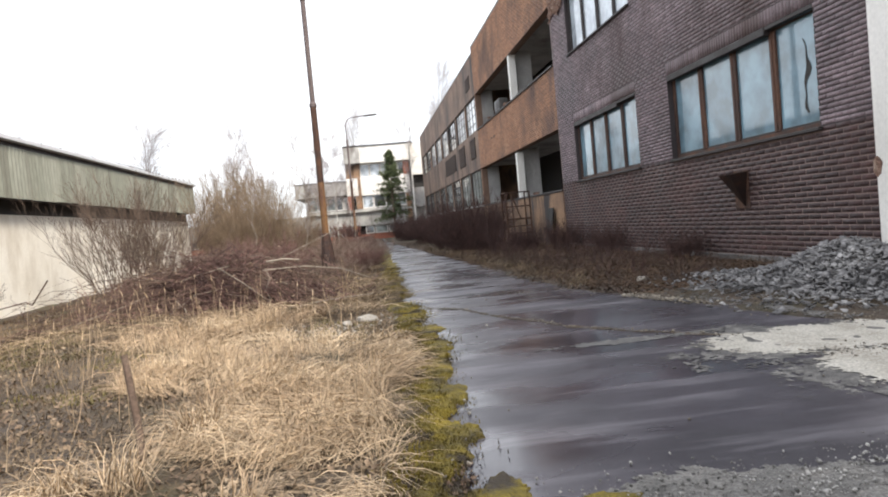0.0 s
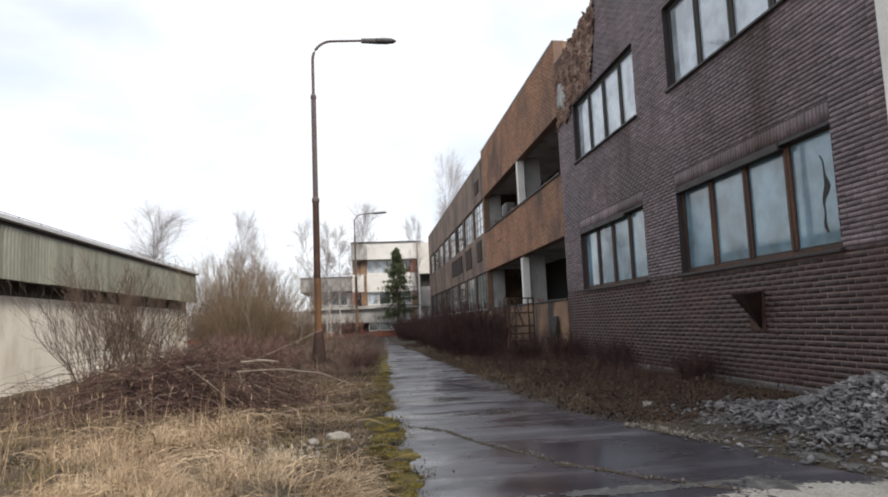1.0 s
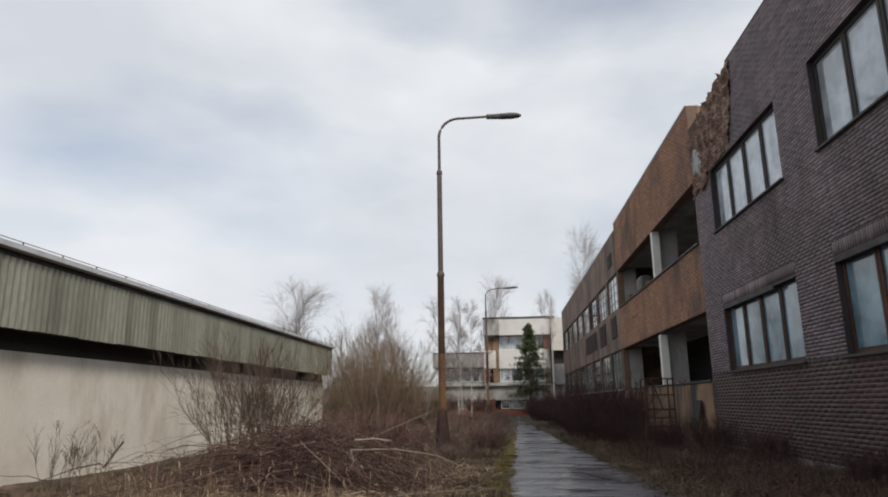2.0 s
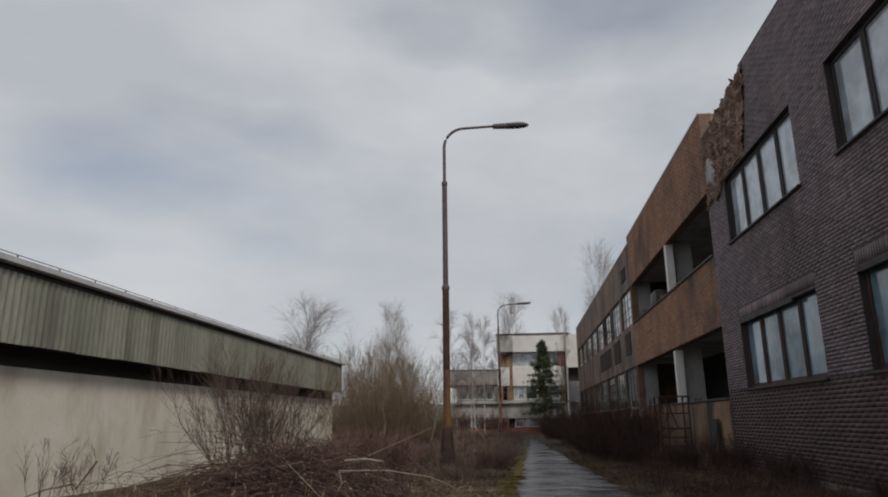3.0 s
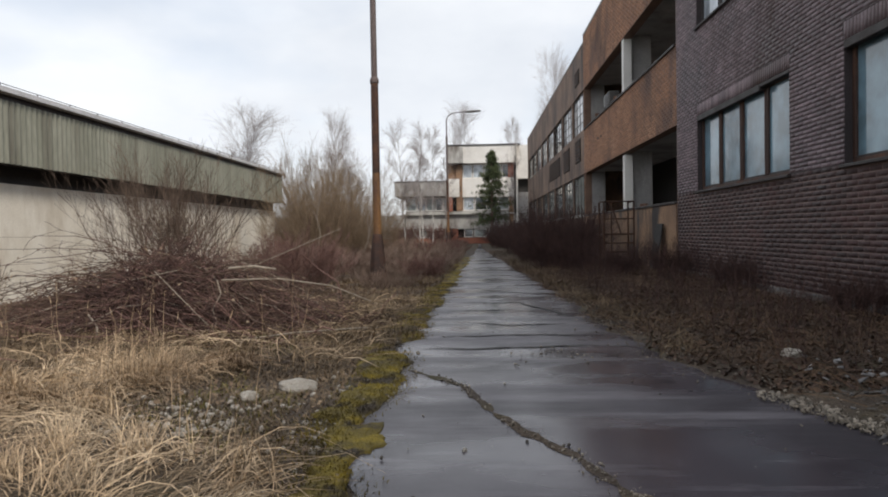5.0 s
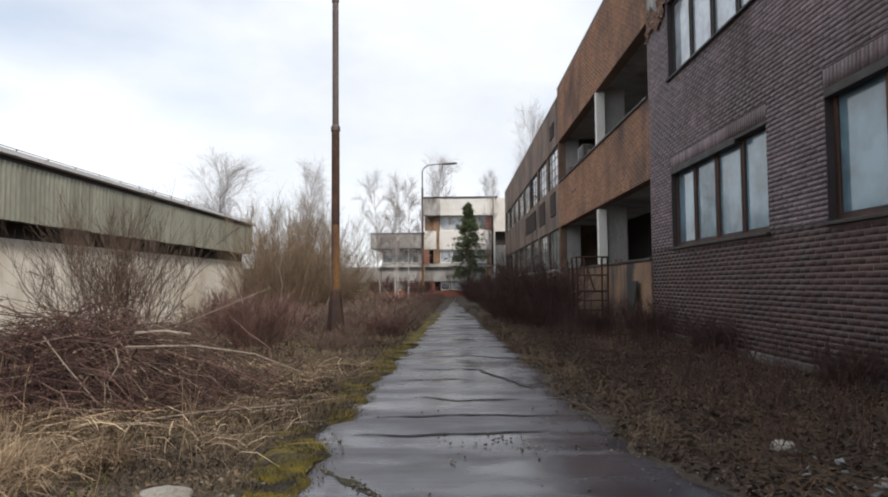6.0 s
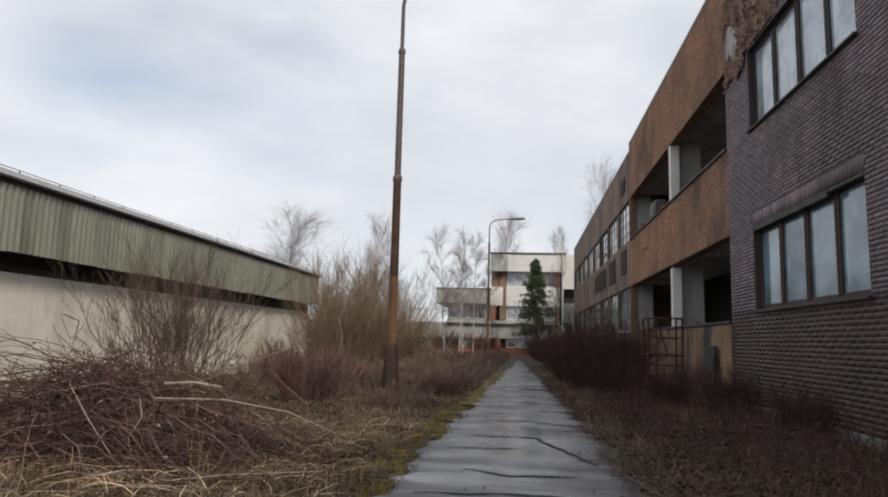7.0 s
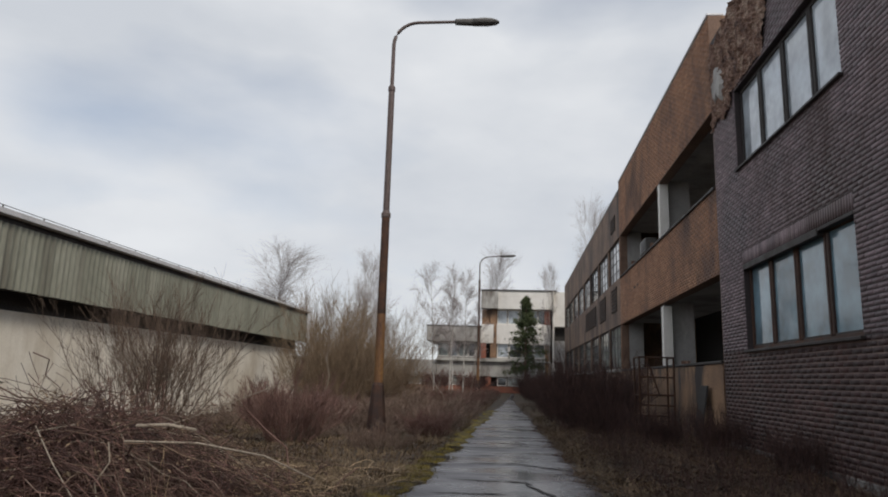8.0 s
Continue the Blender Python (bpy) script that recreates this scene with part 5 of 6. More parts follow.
def straws(pos, length, width, rise, way):
    """Long dead stalks that lean over and lie on one another: bent ribbons of three quads."""
    n = len(pos)
    ahead = np.stack([np.cos(way), np.sin(way), np.zeros(n)], -1)
    bow = np.stack([-np.sin(way), np.cos(way), np.zeros(n)], -1) * (RNG.normal(size=n) * 0.16 * length)[:, None]
    t = np.array([0, 0.3, 0.65, 1.0])
    z = rise[:, None] * np.stack([0 * rise, 0.75 + 0 * rise, 1.0 + 0 * rise, 0.25 + 0.6 * RNG.random(n)], 1)
    P = pos[:, None] + ahead[:, None] * (length[:, None] * t)[..., None] + bow[:, None] * (t**2)[None, :, None]
    P[..., 2] += z
    tilt = RNG.normal(size=n) * 0.7
    across = np.stack([-np.sin(way) * np.cos(tilt), np.cos(way) * np.cos(tilt), np.sin(tilt)], -1)
    w = width[:, None, None] * np.array([1, 0.9, 0.7, 0.2])[None, :, None] * across[:, None]
    V = np.stack([P - w, P + w], 2).reshape(-1, 3)
    o = np.arange(n)[:, None] * 8
    return V, np.concatenate([o + np.array([[2 * i, 2 * i + 1, 2 * i + 3, 2 * i + 2]]) for i in range(3)])


def straw_mat(n, x0, x1, y0, y1, length, width, extra):
    pos = scatter(n, x0, x1, y0, y1, lambda x, y: extra(x, y) and x < street_left(y) - 0.3 + 0.1 * smooth_noise(x, y, 3, 1) and clump_field(x, y) > -0.28)
    m = len(pos)
    pos[:, 2] += 0.05 * RNG.random(m)
    way = np.array([7.0 * smooth_noise(p[0], p[1], 0.8, 17.0) for p in pos]) + RNG.normal(size=m) * 0.75
    full = np.array([np.clip(0.8 + 0.7 * clump_field(p[0], p[1]), 0.4, 1.4) for p in pos])
    return straws(pos, length * full * (0.45 + 0.8 * RNG.random(m)), width * (0.6 + 0.8 * RNG.random(m)), 0.17 * full * RNG.random(m) ** 1.4 + 0.01, way)


west = lambda x, y: (x > -1.0 - 0.28 * (y - 4) + 0.9 * smooth_noise(x, y, 0.7, 2) and ((x - 0.1) / 0.85) ** 2 + ((y - 8.4) / 1.1) ** 2 > 1 + 0.5 * smooth_noise(x, y, 2, 6)
                     and y < 9.3 + 1.2 * smooth_noise(x, y, 0.8, 9))
stuff("dry_grass", merge(dry_field(20000, -2.6, 0.75, 2.0, 7.0, 0.22, 0.002, 1.9, west), dry_field(12000, -4.5, 0.8, 7.0, 11.5, 0.24, 0.0026, 1.7, west),
                         straw_mat(22000, -2.6, 0.6, 2.0, 6.5, 0.46, 0.0021, west), straw_mat(10000, -4.5, 0.7, 6.5, 11.5, 0.45, 0.003, west),
                         dry_field(5000, -2.6, 0.7, 2.2, 10.0, 0.4, 0.002, 0.5, west)), M["grass"], "tall bleached dry grass in tufts", "grass")
stuff("low_grass", merge(dry_field(24000, -4.8, 0.7, 2.4, 10.5, 0.17, 0.002, 1.7, bald=False), dry_field(34000, -3.5, 1.0, 9, 16, 0.14, 0.003, 1.2, bald=False), dry_field(18000, -9.5, 0.6, 3.0, 14.0, 0.1, 0.0035, 1.2, bald=False), dry_field(30000, -9.8, 0.95, 10.5, 24, 0.16, 0.005, 0.7, bald=False), dry_field(16000, -9.8, 1.1, 24, 50, 0.3, 0.01, 0.7)),
      M["grass_low"], "low greenish brown dead grass", "grass")

tuft_n = 75
centres = scatter(tuft_n, -2.2, 0.45, 2.4, 9.5, lambda x, y: x < street_left(y) - 0.55 and west(x, y))
tp, th, tw, tl = [], [], [], []
for c in centres:
    k = 130
    a, q = RNG.random(k) * 2 * np.pi, 0.1 * np.sqrt(RNG.random(k))
    tp.append(np.stack([c[0] + q * np.cos(a), c[1] + q * np.sin(a), np.full(k, c[2] - 0.01)], -1))
    th.append((0.26 + 0.2 * RNG.random()) * (0.6 + 0.5 * RNG.random(k)))
    tw.append(np.full(k, 0.0021))
    tl.append(0.35 + 0.95 * RNG.random(k))
stuff("grass_tufts", blades(np.concatenate(tp), np.concatenate(th), np.concatenate(tw), np.concatenate(tl)), M["grass"], "arched tufts of pale dry grass", "grass")

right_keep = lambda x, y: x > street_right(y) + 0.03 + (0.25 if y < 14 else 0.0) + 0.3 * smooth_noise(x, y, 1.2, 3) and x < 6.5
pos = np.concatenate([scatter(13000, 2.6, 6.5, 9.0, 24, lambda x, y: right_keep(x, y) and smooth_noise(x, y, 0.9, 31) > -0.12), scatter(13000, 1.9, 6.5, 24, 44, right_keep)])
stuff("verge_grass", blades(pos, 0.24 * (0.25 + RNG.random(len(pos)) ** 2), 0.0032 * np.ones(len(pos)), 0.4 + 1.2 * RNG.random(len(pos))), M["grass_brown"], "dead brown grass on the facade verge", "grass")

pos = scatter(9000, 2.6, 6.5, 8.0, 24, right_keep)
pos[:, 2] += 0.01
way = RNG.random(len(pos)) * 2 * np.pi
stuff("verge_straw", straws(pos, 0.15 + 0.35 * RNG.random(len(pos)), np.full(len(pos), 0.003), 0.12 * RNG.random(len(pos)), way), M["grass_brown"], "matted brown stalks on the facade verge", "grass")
pos = scatter(9000, 2.4, 5.2, 9.5, 30, lambda x, y: street_right(y) - 0.02 < x < street_right(y) + 0.55 + 0.4 * smooth_noise(x, y, 0.8, 3) and smooth_noise(x, y, 1.1, 8) > -0.1)
way = np.array([6.0 * smooth_noise(p[0], p[1], 1.1, 19.0) for p in pos]) + RNG.normal(size=len(pos)) * 0.8
stuff("verge_tufts", straws(pos, 0.12 + 0.3 * RNG.random(len(pos)), np.full(len(pos), 0.003), 0.03 + 0.2 * RNG.random(len(pos)), way), M["grass_low"], "brown grass tufts along the asphalt edge", "grass")
pos = scatter(1500, 3.2, 6.5, 9.0, 26, lambda x, y: x > street_right(y) + 0.5 and smooth_noise(x, y, 0.7, 12) > -0.1)
m = len(pos)
P, R = stems(pos, unit(np.stack([0.25 * RNG.normal(size=m), 0.25 * RNG.normal(size=m), np.ones(m)], -1)), 0.2 + 0.75 * RNG.random(m) ** 2, np.full(m, 0.0035), 5, 0.25)
P1, R1 = offshoots(P, R, 4, 0.16, 0.6, 0.4, 3, 0, 0.3, 0.7)
stuff("verge_stalks", merge(tube_set(P, R, 3), tube_set(P1, np.maximum(R1, 0.0022), 3)), M["twig_red"], "dead dark stalks standing on the facade verge", "plant")

# standing seed stalks
pos = scatter(260, -3.8, 0.3, 3.5, 9.8, lambda x, y: not bare_spot(x, y))
P, R = stems(pos, unit(np.stack([0.12 * RNG.normal(size=len(pos)), 0.12 * RNG.normal(size=len(pos)), np.ones(len(pos))], -1)), 0.4 + 0.35 * RNG.random(len(pos)), np.full(len(pos), 0.0028), 5, 0.15)
H, HR = stems(P[:, -1], unit(P[:, -1] - P[:, -2]), np.full(len(pos), 0.07), np.full(len(pos), 0.0032), 4, 0.2, 0.2)
stuff("seed_stalks", merge(tube_set(P, R, 3), tube_set(H, HR, 4)), M["grass"], "thin upright dry seed stalks", "plant")

# dead leaves
def leaves(pos, size):
    n = len(pos)
    a, tip = RNG.random(n) * 2 * np.pi, RNG.normal(size=(n, 1)) * 0.4
    d = np.stack([np.cos(a), np.sin(a), tip[:, 0]], -1) * size[:, None]
    s = np.stack([-np.sin(a), np.cos(a), RNG.normal(size=n) * 0.4], -1) * size[:, None] * 0.5
    c = pos + np.array([0, 0, 0.012])
    V = np.stack([c - d, c + s, c + d, c - s + np.array([0, 0, 0.01])], 1).reshape(-1, 3)
    return V, np.arange(4 * n).reshape(-1, 4)


part("clinging_leaves", raw("clinging_leaves", *leaves(cane_tips, 0.012 + 0.016 * RNG.random(len(cane_tips)))), M["leaf_litter"], heap, "dry leaves clinging to the canes", kind="stuff")
pos = np.concatenate([scatter(2600, -0.6, 0.75, 2.0, 3.7), scatter(19000, -6.5, -0.5, 2.0, 10.0, lambda x, y: clump_field(x, y) < 0.12 and x > -5.2 + 1.6 * smooth_noise(x, y, 0.8, 5) and y > 2.9 + 1.2 * smooth_noise(x, y, 0.9, 6)), scatter(1200, -0.8, 0.9, 7.3, 9.6), scatter(1500, -5, 0.7, 8, 12)])
stuff("leaf_litter", leaves(pos, 0.011 + 0.02 * RNG.random(len(pos)) ** 2), M["leaf_litter"], "scattered grey brown dead leaves", "leaves")


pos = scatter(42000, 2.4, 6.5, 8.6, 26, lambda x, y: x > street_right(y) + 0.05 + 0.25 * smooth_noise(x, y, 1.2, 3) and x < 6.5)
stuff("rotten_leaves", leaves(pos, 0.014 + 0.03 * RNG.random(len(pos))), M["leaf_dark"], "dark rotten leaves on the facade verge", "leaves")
pos = scatter(12000, -5.5, 0.75, 9.5, 20.0, lambda x, y: x < street_left(y) - 0.15)
stuff("heap_litter", leaves(pos, 0.012 + 0.03 * RNG.random(len(pos)) ** 2), M["leaf_dark"], "dark rotten leaves round the brush heap", "leaves")
pos = scatter(2200, -4.8, 0.6, 9.6, 15.0, lambda x, y: x < street_left(y) - 0.1)
stuff("heap_straw", straws(pos, 0.25 + 0.5 * RNG.random(len(pos)), np.full(len(pos), 0.004), 0.02 + 0.12 * RNG.random(len(pos)) ** 2, RNG.random(len(pos)) * 2 * np.pi), M["grass"], "loose straw strewn before the brush heap", "grass")
pos = scatter(60000, -8.5, 0.4, 3.5, 13.0, lambda x, y: smooth_noise(x, y, 0.55, 41) + 0.5 * smooth_noise(x, y, 1.7, 43) > 0.02 and not west(x, y))
stuff("ground_moss", blades(pos, 0.015 + 0.04 * RNG.random(len(pos)), np.full(len(pos), 0.005), 1.2 * RNG.random(len(pos))), M["moss_dull"], "dull olive moss on bare soil", "moss")


# ---------- moss cushions along the kerb line ----------
def moss_patch(cx, cy, rx, ry, seed, h=0.03):
    bm = bmesh.new()
    n, rings = 44, 5
    centre = bm.verts.new((cx, cy, h))
    last = None
    for k in range(1, rings + 1):
        q = k / rings
        ring = []
        for i in range(n):
            a = 2 * math.pi * i / n
            edge = 0.85 + 0.5 * noise.noise(Vector((math.cos(a) * 1.6, math.sin(a) * 1.6, seed))) + 0.3 * noise.noise(Vector((math.cos(a) * 5, math.sin(a) * 5, seed)))
            x, y = cx + rx * q * edge * math.cos(a), cy + ry * q * edge * math.sin(a)
            ring.append(bm.verts.new((x, y, h * (1 - q**3) + 0.012 * noise.noise(Vector((x * 9, y * 9, seed))) - (0.04 if k == rings else 0))))
        for i in range(n):
            if last is None:
                bm.faces.new([centre, ring[i], ring[(i + 1) % n]])
            else:
                bm.faces.new([last[i], ring[i], ring[(i + 1) % n], last[(i + 1) % n]])
        last = ring
    return bm


for k, (x, y, rx, ry) in enumerate(((0.86, 3.0, 0.18, 0.22), (1.05, 2.78, 0.42, 0.12), (0.8, 3.9, 0.15, 0.24), (0.86, 4.75, 0.13, 0.36), (0.86, 5.65, 0.14, 0.42), (0.93, 6.6, 0.2, 0.5), (0.95, 7.5, 0.24, 0.42),
                                    (0.82, 8.5, 0.18, 0.4), (0.78, 9.7, 0.22, 0.5))):
    part("moss_patch", moss_patch(x - 0.03, y, rx * 0.95, ry * 1.0, k * 3.7, 0.018), M["moss"], None, "yellow green moss cushion beside the asphalt", category="moss", kind="structure")

bm = bmesh.new()
prev = None
for y in spaced([(2.75, 12, 0.06), (12, 34, 0.2)]):
    wide = 0.12 + (0.16 if y > 8 else 0.0) + 0.16 * smooth_noise(3, y, 1.3, 6.0) + 0.1 * smooth_noise(1, y, 4.5, 2.0)
    a, b = street_left(y) - max(0.06, wide) - 0.04, street_left(y) + 0.02 + 0.1 * smooth_noise(9, y, 2.1, 4.0) + 0.05 * smooth_noise(9, y, 7.0, 5.0)
    cur = []
    for k in range(7):
        x = a + (b - a) * k / 6
        z = max(0.002, ground_height(x, y)) + 0.009 + 0.01 * smooth_noise(x, y, 5.0, 3.0) - (0.03 if k in (0, 6) else 0.0)
        cur.append(bm.verts.new((x, y, z)))
    if prev:
        for k in range(6):
            bm.faces.new([prev[k], prev[k + 1], cur[k + 1], cur[k]])
    prev = cur
part("moss_edging", bm, M["moss"], None, "band of wet yellow olive moss along the asphalt", category="moss", kind="structure")

mp = np.array([(street_left(y) - 0.13 + RNG.normal() * 0.11, y, 0.008) for y in 2.7 + 16 * RNG.random(20000) ** 1.5])
stuff("moss_tufts", blades(mp, 0.012 + 0.02 * RNG.random(len(mp)), np.full(len(mp), 0.0035), RNG.random(len(mp))), M["moss"], "tiny yellow green moss tufts", "moss")

# ---------- cracks, gravel and sand on the lane ----------
def strip(name, pts, width, mat, label, seed=1.0, lift=0.006, rough_edge=0.5):
    bm = bmesh.new()
    prev = None
    P = [Vector((*p, 0)) for p in pts]
    fine = []
    for a, b in zip(P, P[1:]):
        n = max(2, int((b - a).length / 0.07))
        fine += [a.lerp(b, i / n) for i in range(n)]
    fine.append(P[-1])
    for i, p in enumerate(fine):
        d = (fine[min(i + 1, len(fine) - 1)] - fine[max(i - 1, 0)]).normalized()
        s = Vector((-d.y, d.x, 0))
        fade = min(1, i / 4, (len(fine) - 1 - i) / 4)
        w = width * (0.15 + fade) * (1 + rough_edge * 2 * noise.noise(Vector((i * 0.45, seed, 0))))
        p = p + s * 0.05 * noise.noise(Vector((i * 0.23, seed, 5)))
        z = 0.012 * smooth_noise(p.x, p.y, 0.8, 2.2) + lift
        cur = (bm.verts.new((p.x - s.x * w, p.y - s.y * w, z)), bm.verts.new((p.x + s.x * w, p.y + s.y * w, z)))
        if prev:
            bm.faces.new([prev[0], prev[1], cur[1], cur[0]])
        prev = cur
    part(name, bm, mat, None, label, category="crack", kind="structure")


MAIN_CRACK = [(1.05, 9.4), (1.5, 8.8), (1.76, 7.85), (2.1, 7.2), (2.24, 6.75), (2.5, 6.4), (2.75, 6.05), (3.3, 5.4)]
strip("crack", MAIN_CRACK, 0.028, M["earth"], "gravel filled crack across the asphalt", 1, 0.003, 1.1)
for k, pts in enumerate(([(1.1, 10.35), (1.9, 10.4), (2.75, 10.5)], [(1.2, 11.05), (2.0, 11.2), (3.0, 11.15)], [(1.2, 13.5), (2.15, 13.6)], [(1.3, 14.55), (2.3, 14.5), (2.4, 14.3)], [(2.3, 14.4), (2.72, 13.22), (2.9, 12.7)],
                         [(1.4, 16.3), (2.2, 16.4), (3.0, 15.9)], [(1.2, 18.6), (2.3, 18.8)], [(1.3, 21.0), (2.5, 21.2)], [(1.4, 24), (2.4, 24.3)], [(1.3, 28), (2.3, 28)], [(1.4, 33), (2.2, 33.3)], [(1.5, 39), (2.2, 39)], [(1.6, 46), (2.1, 46)], [(1.5, 12.2), (2.0, 12.0), (2.7, 12.1)], [(1.4, 17.4), (2.0, 17.5)], [(1.6, 19.9), (2.7, 19.6)], [(1.5, 22.6), (2.4, 22.4)])):
    strip("crack", pts, 0.012 + 0.0009 * pts[0][1], M["dark_inside"], "dark crack across the wet asphalt", 3.0 + k)


def spill(name, lobes, mat, label, seed, lift, cat, ragged=0.5, cell=0.016):
    """Loose material spread thin: a fine sheet with a ragged, broken edge."""
    x0, x1 = min(c[0] - 1.5 * c[2] for c in lobes), max(c[0] + 1.5 * c[2] for c in lobes)
    y0, y1 = min(c[1] - 1.5 * c[3] for c in lobes), max(c[1] + 1.5 * c[3] for c in lobes)
    nx_, ny2 = int((x1 - x0) / cell), int((y1 - y0) / cell)
    index, V, F = {}, [], []

    def corner(i, j):
        if (i, j) not in index:
            x, y = x0 + cell * (i + 0.35 * noise.noise(Vector((i * 0.7, j * 0.7, seed)))), y0 + cell * (j + 0.35 * noise.noise(Vector((i * 0.7, j * 0.7, seed + 9))))
            index[i, j] = len(V)
            V.append((x, y, 0.012 * smooth_noise(x, y, 0.8, 2.2) + lift + 0.004 * smooth_noise(x, y, 6, seed)))
        return index[i, j]

    for i in range(nx_):
        for j in range(ny2):
            x, y = x0 + cell * (i + 0.5), y0 + cell * (j + 0.5)
            inside = max(1 - math.hypot((x - c[0]) / c[2], (y - c[1]) / c[3]) for c in lobes)
            if inside + ragged * (0.5 * smooth_noise(x, y, 2.2, seed) + 0.35 * smooth_noise(x, y, 7, seed) + 0.4 * smooth_noise(x, y, 26, seed)) > 0:
                F.append((corner(i, j), corner(i + 1, j), corner(i + 1, j + 1), corner(i, j + 1)))
    part(name, raw(name, V, F), mat, None, label, category=cat, kind="structure")


spill("gravel_film", ((3.75, 5.0, 1.0, 0.65), (3.75, 4.1, 0.85, 0.65), (2.55, 5.75, 0.8, 0.1)), M["grit_dark"], "thin grey grit washed over the asphalt", 3.0, 0.003, "gravel", 1.1)
spill("sand_patch", ((3.72, 5.05, 0.82, 0.48), (4.3, 5.0, 0.7, 0.5)), M["sand"], "pale dry sand spread on the asphalt", 2.0, 0.006, "sand", 0.5)
spill("sand_patch", ((3.85, 4.05, 0.72, 0.5),), M["sand"], "pale dry sand spread on the asphalt", 5.0, 0.007, "sand", 0.6)
spill("gravel_patch", ((5.3, 7.3, 1.15, 1.9),), M["grit_dark"], "grey gravel round the rubble heap", 8.0, 0.012, "gravel", 0.6, 0.03)
spill("gravel_patch", ((1.75, 2.62, 0.8, 0.3), (3.0, 2.5, 1.2, 0.25), (3.9, 2.75, 0.9, 0.4)), M["gravel"], "grey gravel at the broken asphalt edge", 9.0, 0.006, "gravel", 0.7)


# ---------- stones ----------
def rock_mesh(name, seed, flat=0.7, detail=2):
    bm = bmesh.new()
    bmesh.ops.create_icosphere(bm, subdivisions=detail, radius=0.5)
    for v in bm.verts:
        k = 1 + 0.35 * noise.noise(v.co * 2.2 + Vector((seed, 0, 0))) + 0.12 * noise.noise(v.co * 6 + Vector((0, seed, 0)))
        v.co = Vector((v.co.x * k, v.co.y * k * 0.75, v.co.z * k * flat))
    me = bpy.data.meshes.new(name)
    bm.to_mesh(me)
    bm.free()
    return me


def boulder(x, y, s, flat, seed, label):
    ob = part("stone", rock_mesh("stone", seed, flat, 3), M["stone_pale"], None, label, category="stone")
    ob.matrix_world = pose(x, y, ground_height(x, y) + s * flat * 0.22, 0, 8, seed * 40) @ Matrix.Diagonal((s, s, s, 1))


boulder(0.29, 8.75, 0.3, 0.42, 1.0, "flat pale stone lying in the grass")
boulder(0.04, 8.4, 0.15, 0.6, 2.0, "small rounded pale stone in the grass")
boulder(4.33, 9.82, 0.2, 0.6, 3.0, "grey stone at the edge of the verge")


def chips(n, pos, size, flat):
    """Angular broken stones: eight-cornered, tilted, joined."""
    corners = np.array([(x, y, z) for x in (-1, 1) for y in (-1, 1) for z in (-1, 1)], dtype=float)
    V = corners[None] * (0.65 + 0.7 * RNG.random((n, 8, 3)))
    V *= size[:, None, None] * np.stack([np.ones(n), 0.55 + 0.4 * RNG.random(n), flat * (0.6 + 0.8 * RNG.random(n))], -1)[:, None]
    q = unit(RNG.normal(size=(n, 4)) * np.array([1.6, 0.45, 0.45, 1.6]))
    w, x, y, z = q.T
    Rm = np.stack([1 - 2 * (y * y + z * z), 2 * (x * y - w * z), 2 * (x * z + w * y), 2 * (x * y + w * z), 1 - 2 * (x * x + z * z), 2 * (y * z - w * x), 2 * (x * z - w * y), 2 * (y * z + w * x), 1 - 2 * (x * x + y * y)], -1).reshape(n, 3, 3)
    V = np.einsum("nij,nkj->nki", Rm, V) + pos[:, None]
    o = np.arange(n)[:, None] * 8
    F = np.concatenate([o + np.array([f]) for f in ([0, 1, 3, 2], [4, 6, 7, 5], [0, 4, 5, 1], [2, 3, 7, 6], [0, 2, 6, 4], [1, 5, 7, 3])])
    return V.reshape(-1, 3), F


def shards(n, pos, size, thick=0.12, tip=0.5):
    """Thin broken plates: irregular four-cornered flakes, tilted at random, joined."""
    a = np.array([0.25, 0.75, 1.25, 1.75]) * np.pi + RNG.normal(size=(n, 4)) * 0.33
    r = size[:, None] * (0.55 + 0.75 * RNG.random((n, 4)))
    flat2 = np.stack([np.cos(a) * r, np.sin(a) * r * 0.75], -1)
    h = (thick * size * (0.5 + RNG.random(n)))[:, None, None] * np.ones((1, 4, 1))
    V = np.concatenate([np.concatenate([flat2, -h], -1), np.concatenate([flat2 * 0.94, h], -1)], 1)
    N = unit(np.stack([RNG.normal(size=n) * tip, RNG.normal(size=n) * tip, np.ones(n)], -1))
    spin = RNG.random(n) * 2 * np.pi
    U = unit(np.cross(N, np.stack([np.cos(spin), np.sin(spin), np.zeros(n)], -1)))
    W = np.cross(N, U)
    V = pos[:, None] + V[..., :1] * U[:, None] + V[..., 1:2] * W[:, None] + V[..., 2:] * N[:, None]
    o = np.arange(n)[:, None] * 8
    return V.reshape(-1, 3), np.concatenate([o + np.array([f]) for f in ([3, 2, 1, 0], [4, 5, 6, 7], [0, 1, 5, 4], [1, 2, 6, 5], [2, 3, 7, 6], [3, 0, 4, 7])])


RNG = np.random.default_rng(71)


def heap_height(x, y):
    return 0.47 * math.exp(-((x - 5.65) / 0.66) ** 2 - ((y - 7.1) / 0.8) ** 2) + 0.12 * math.exp(-((x - 5.0) / 1.0) ** 2 - ((y - 8.2) / 1.2) ** 2)


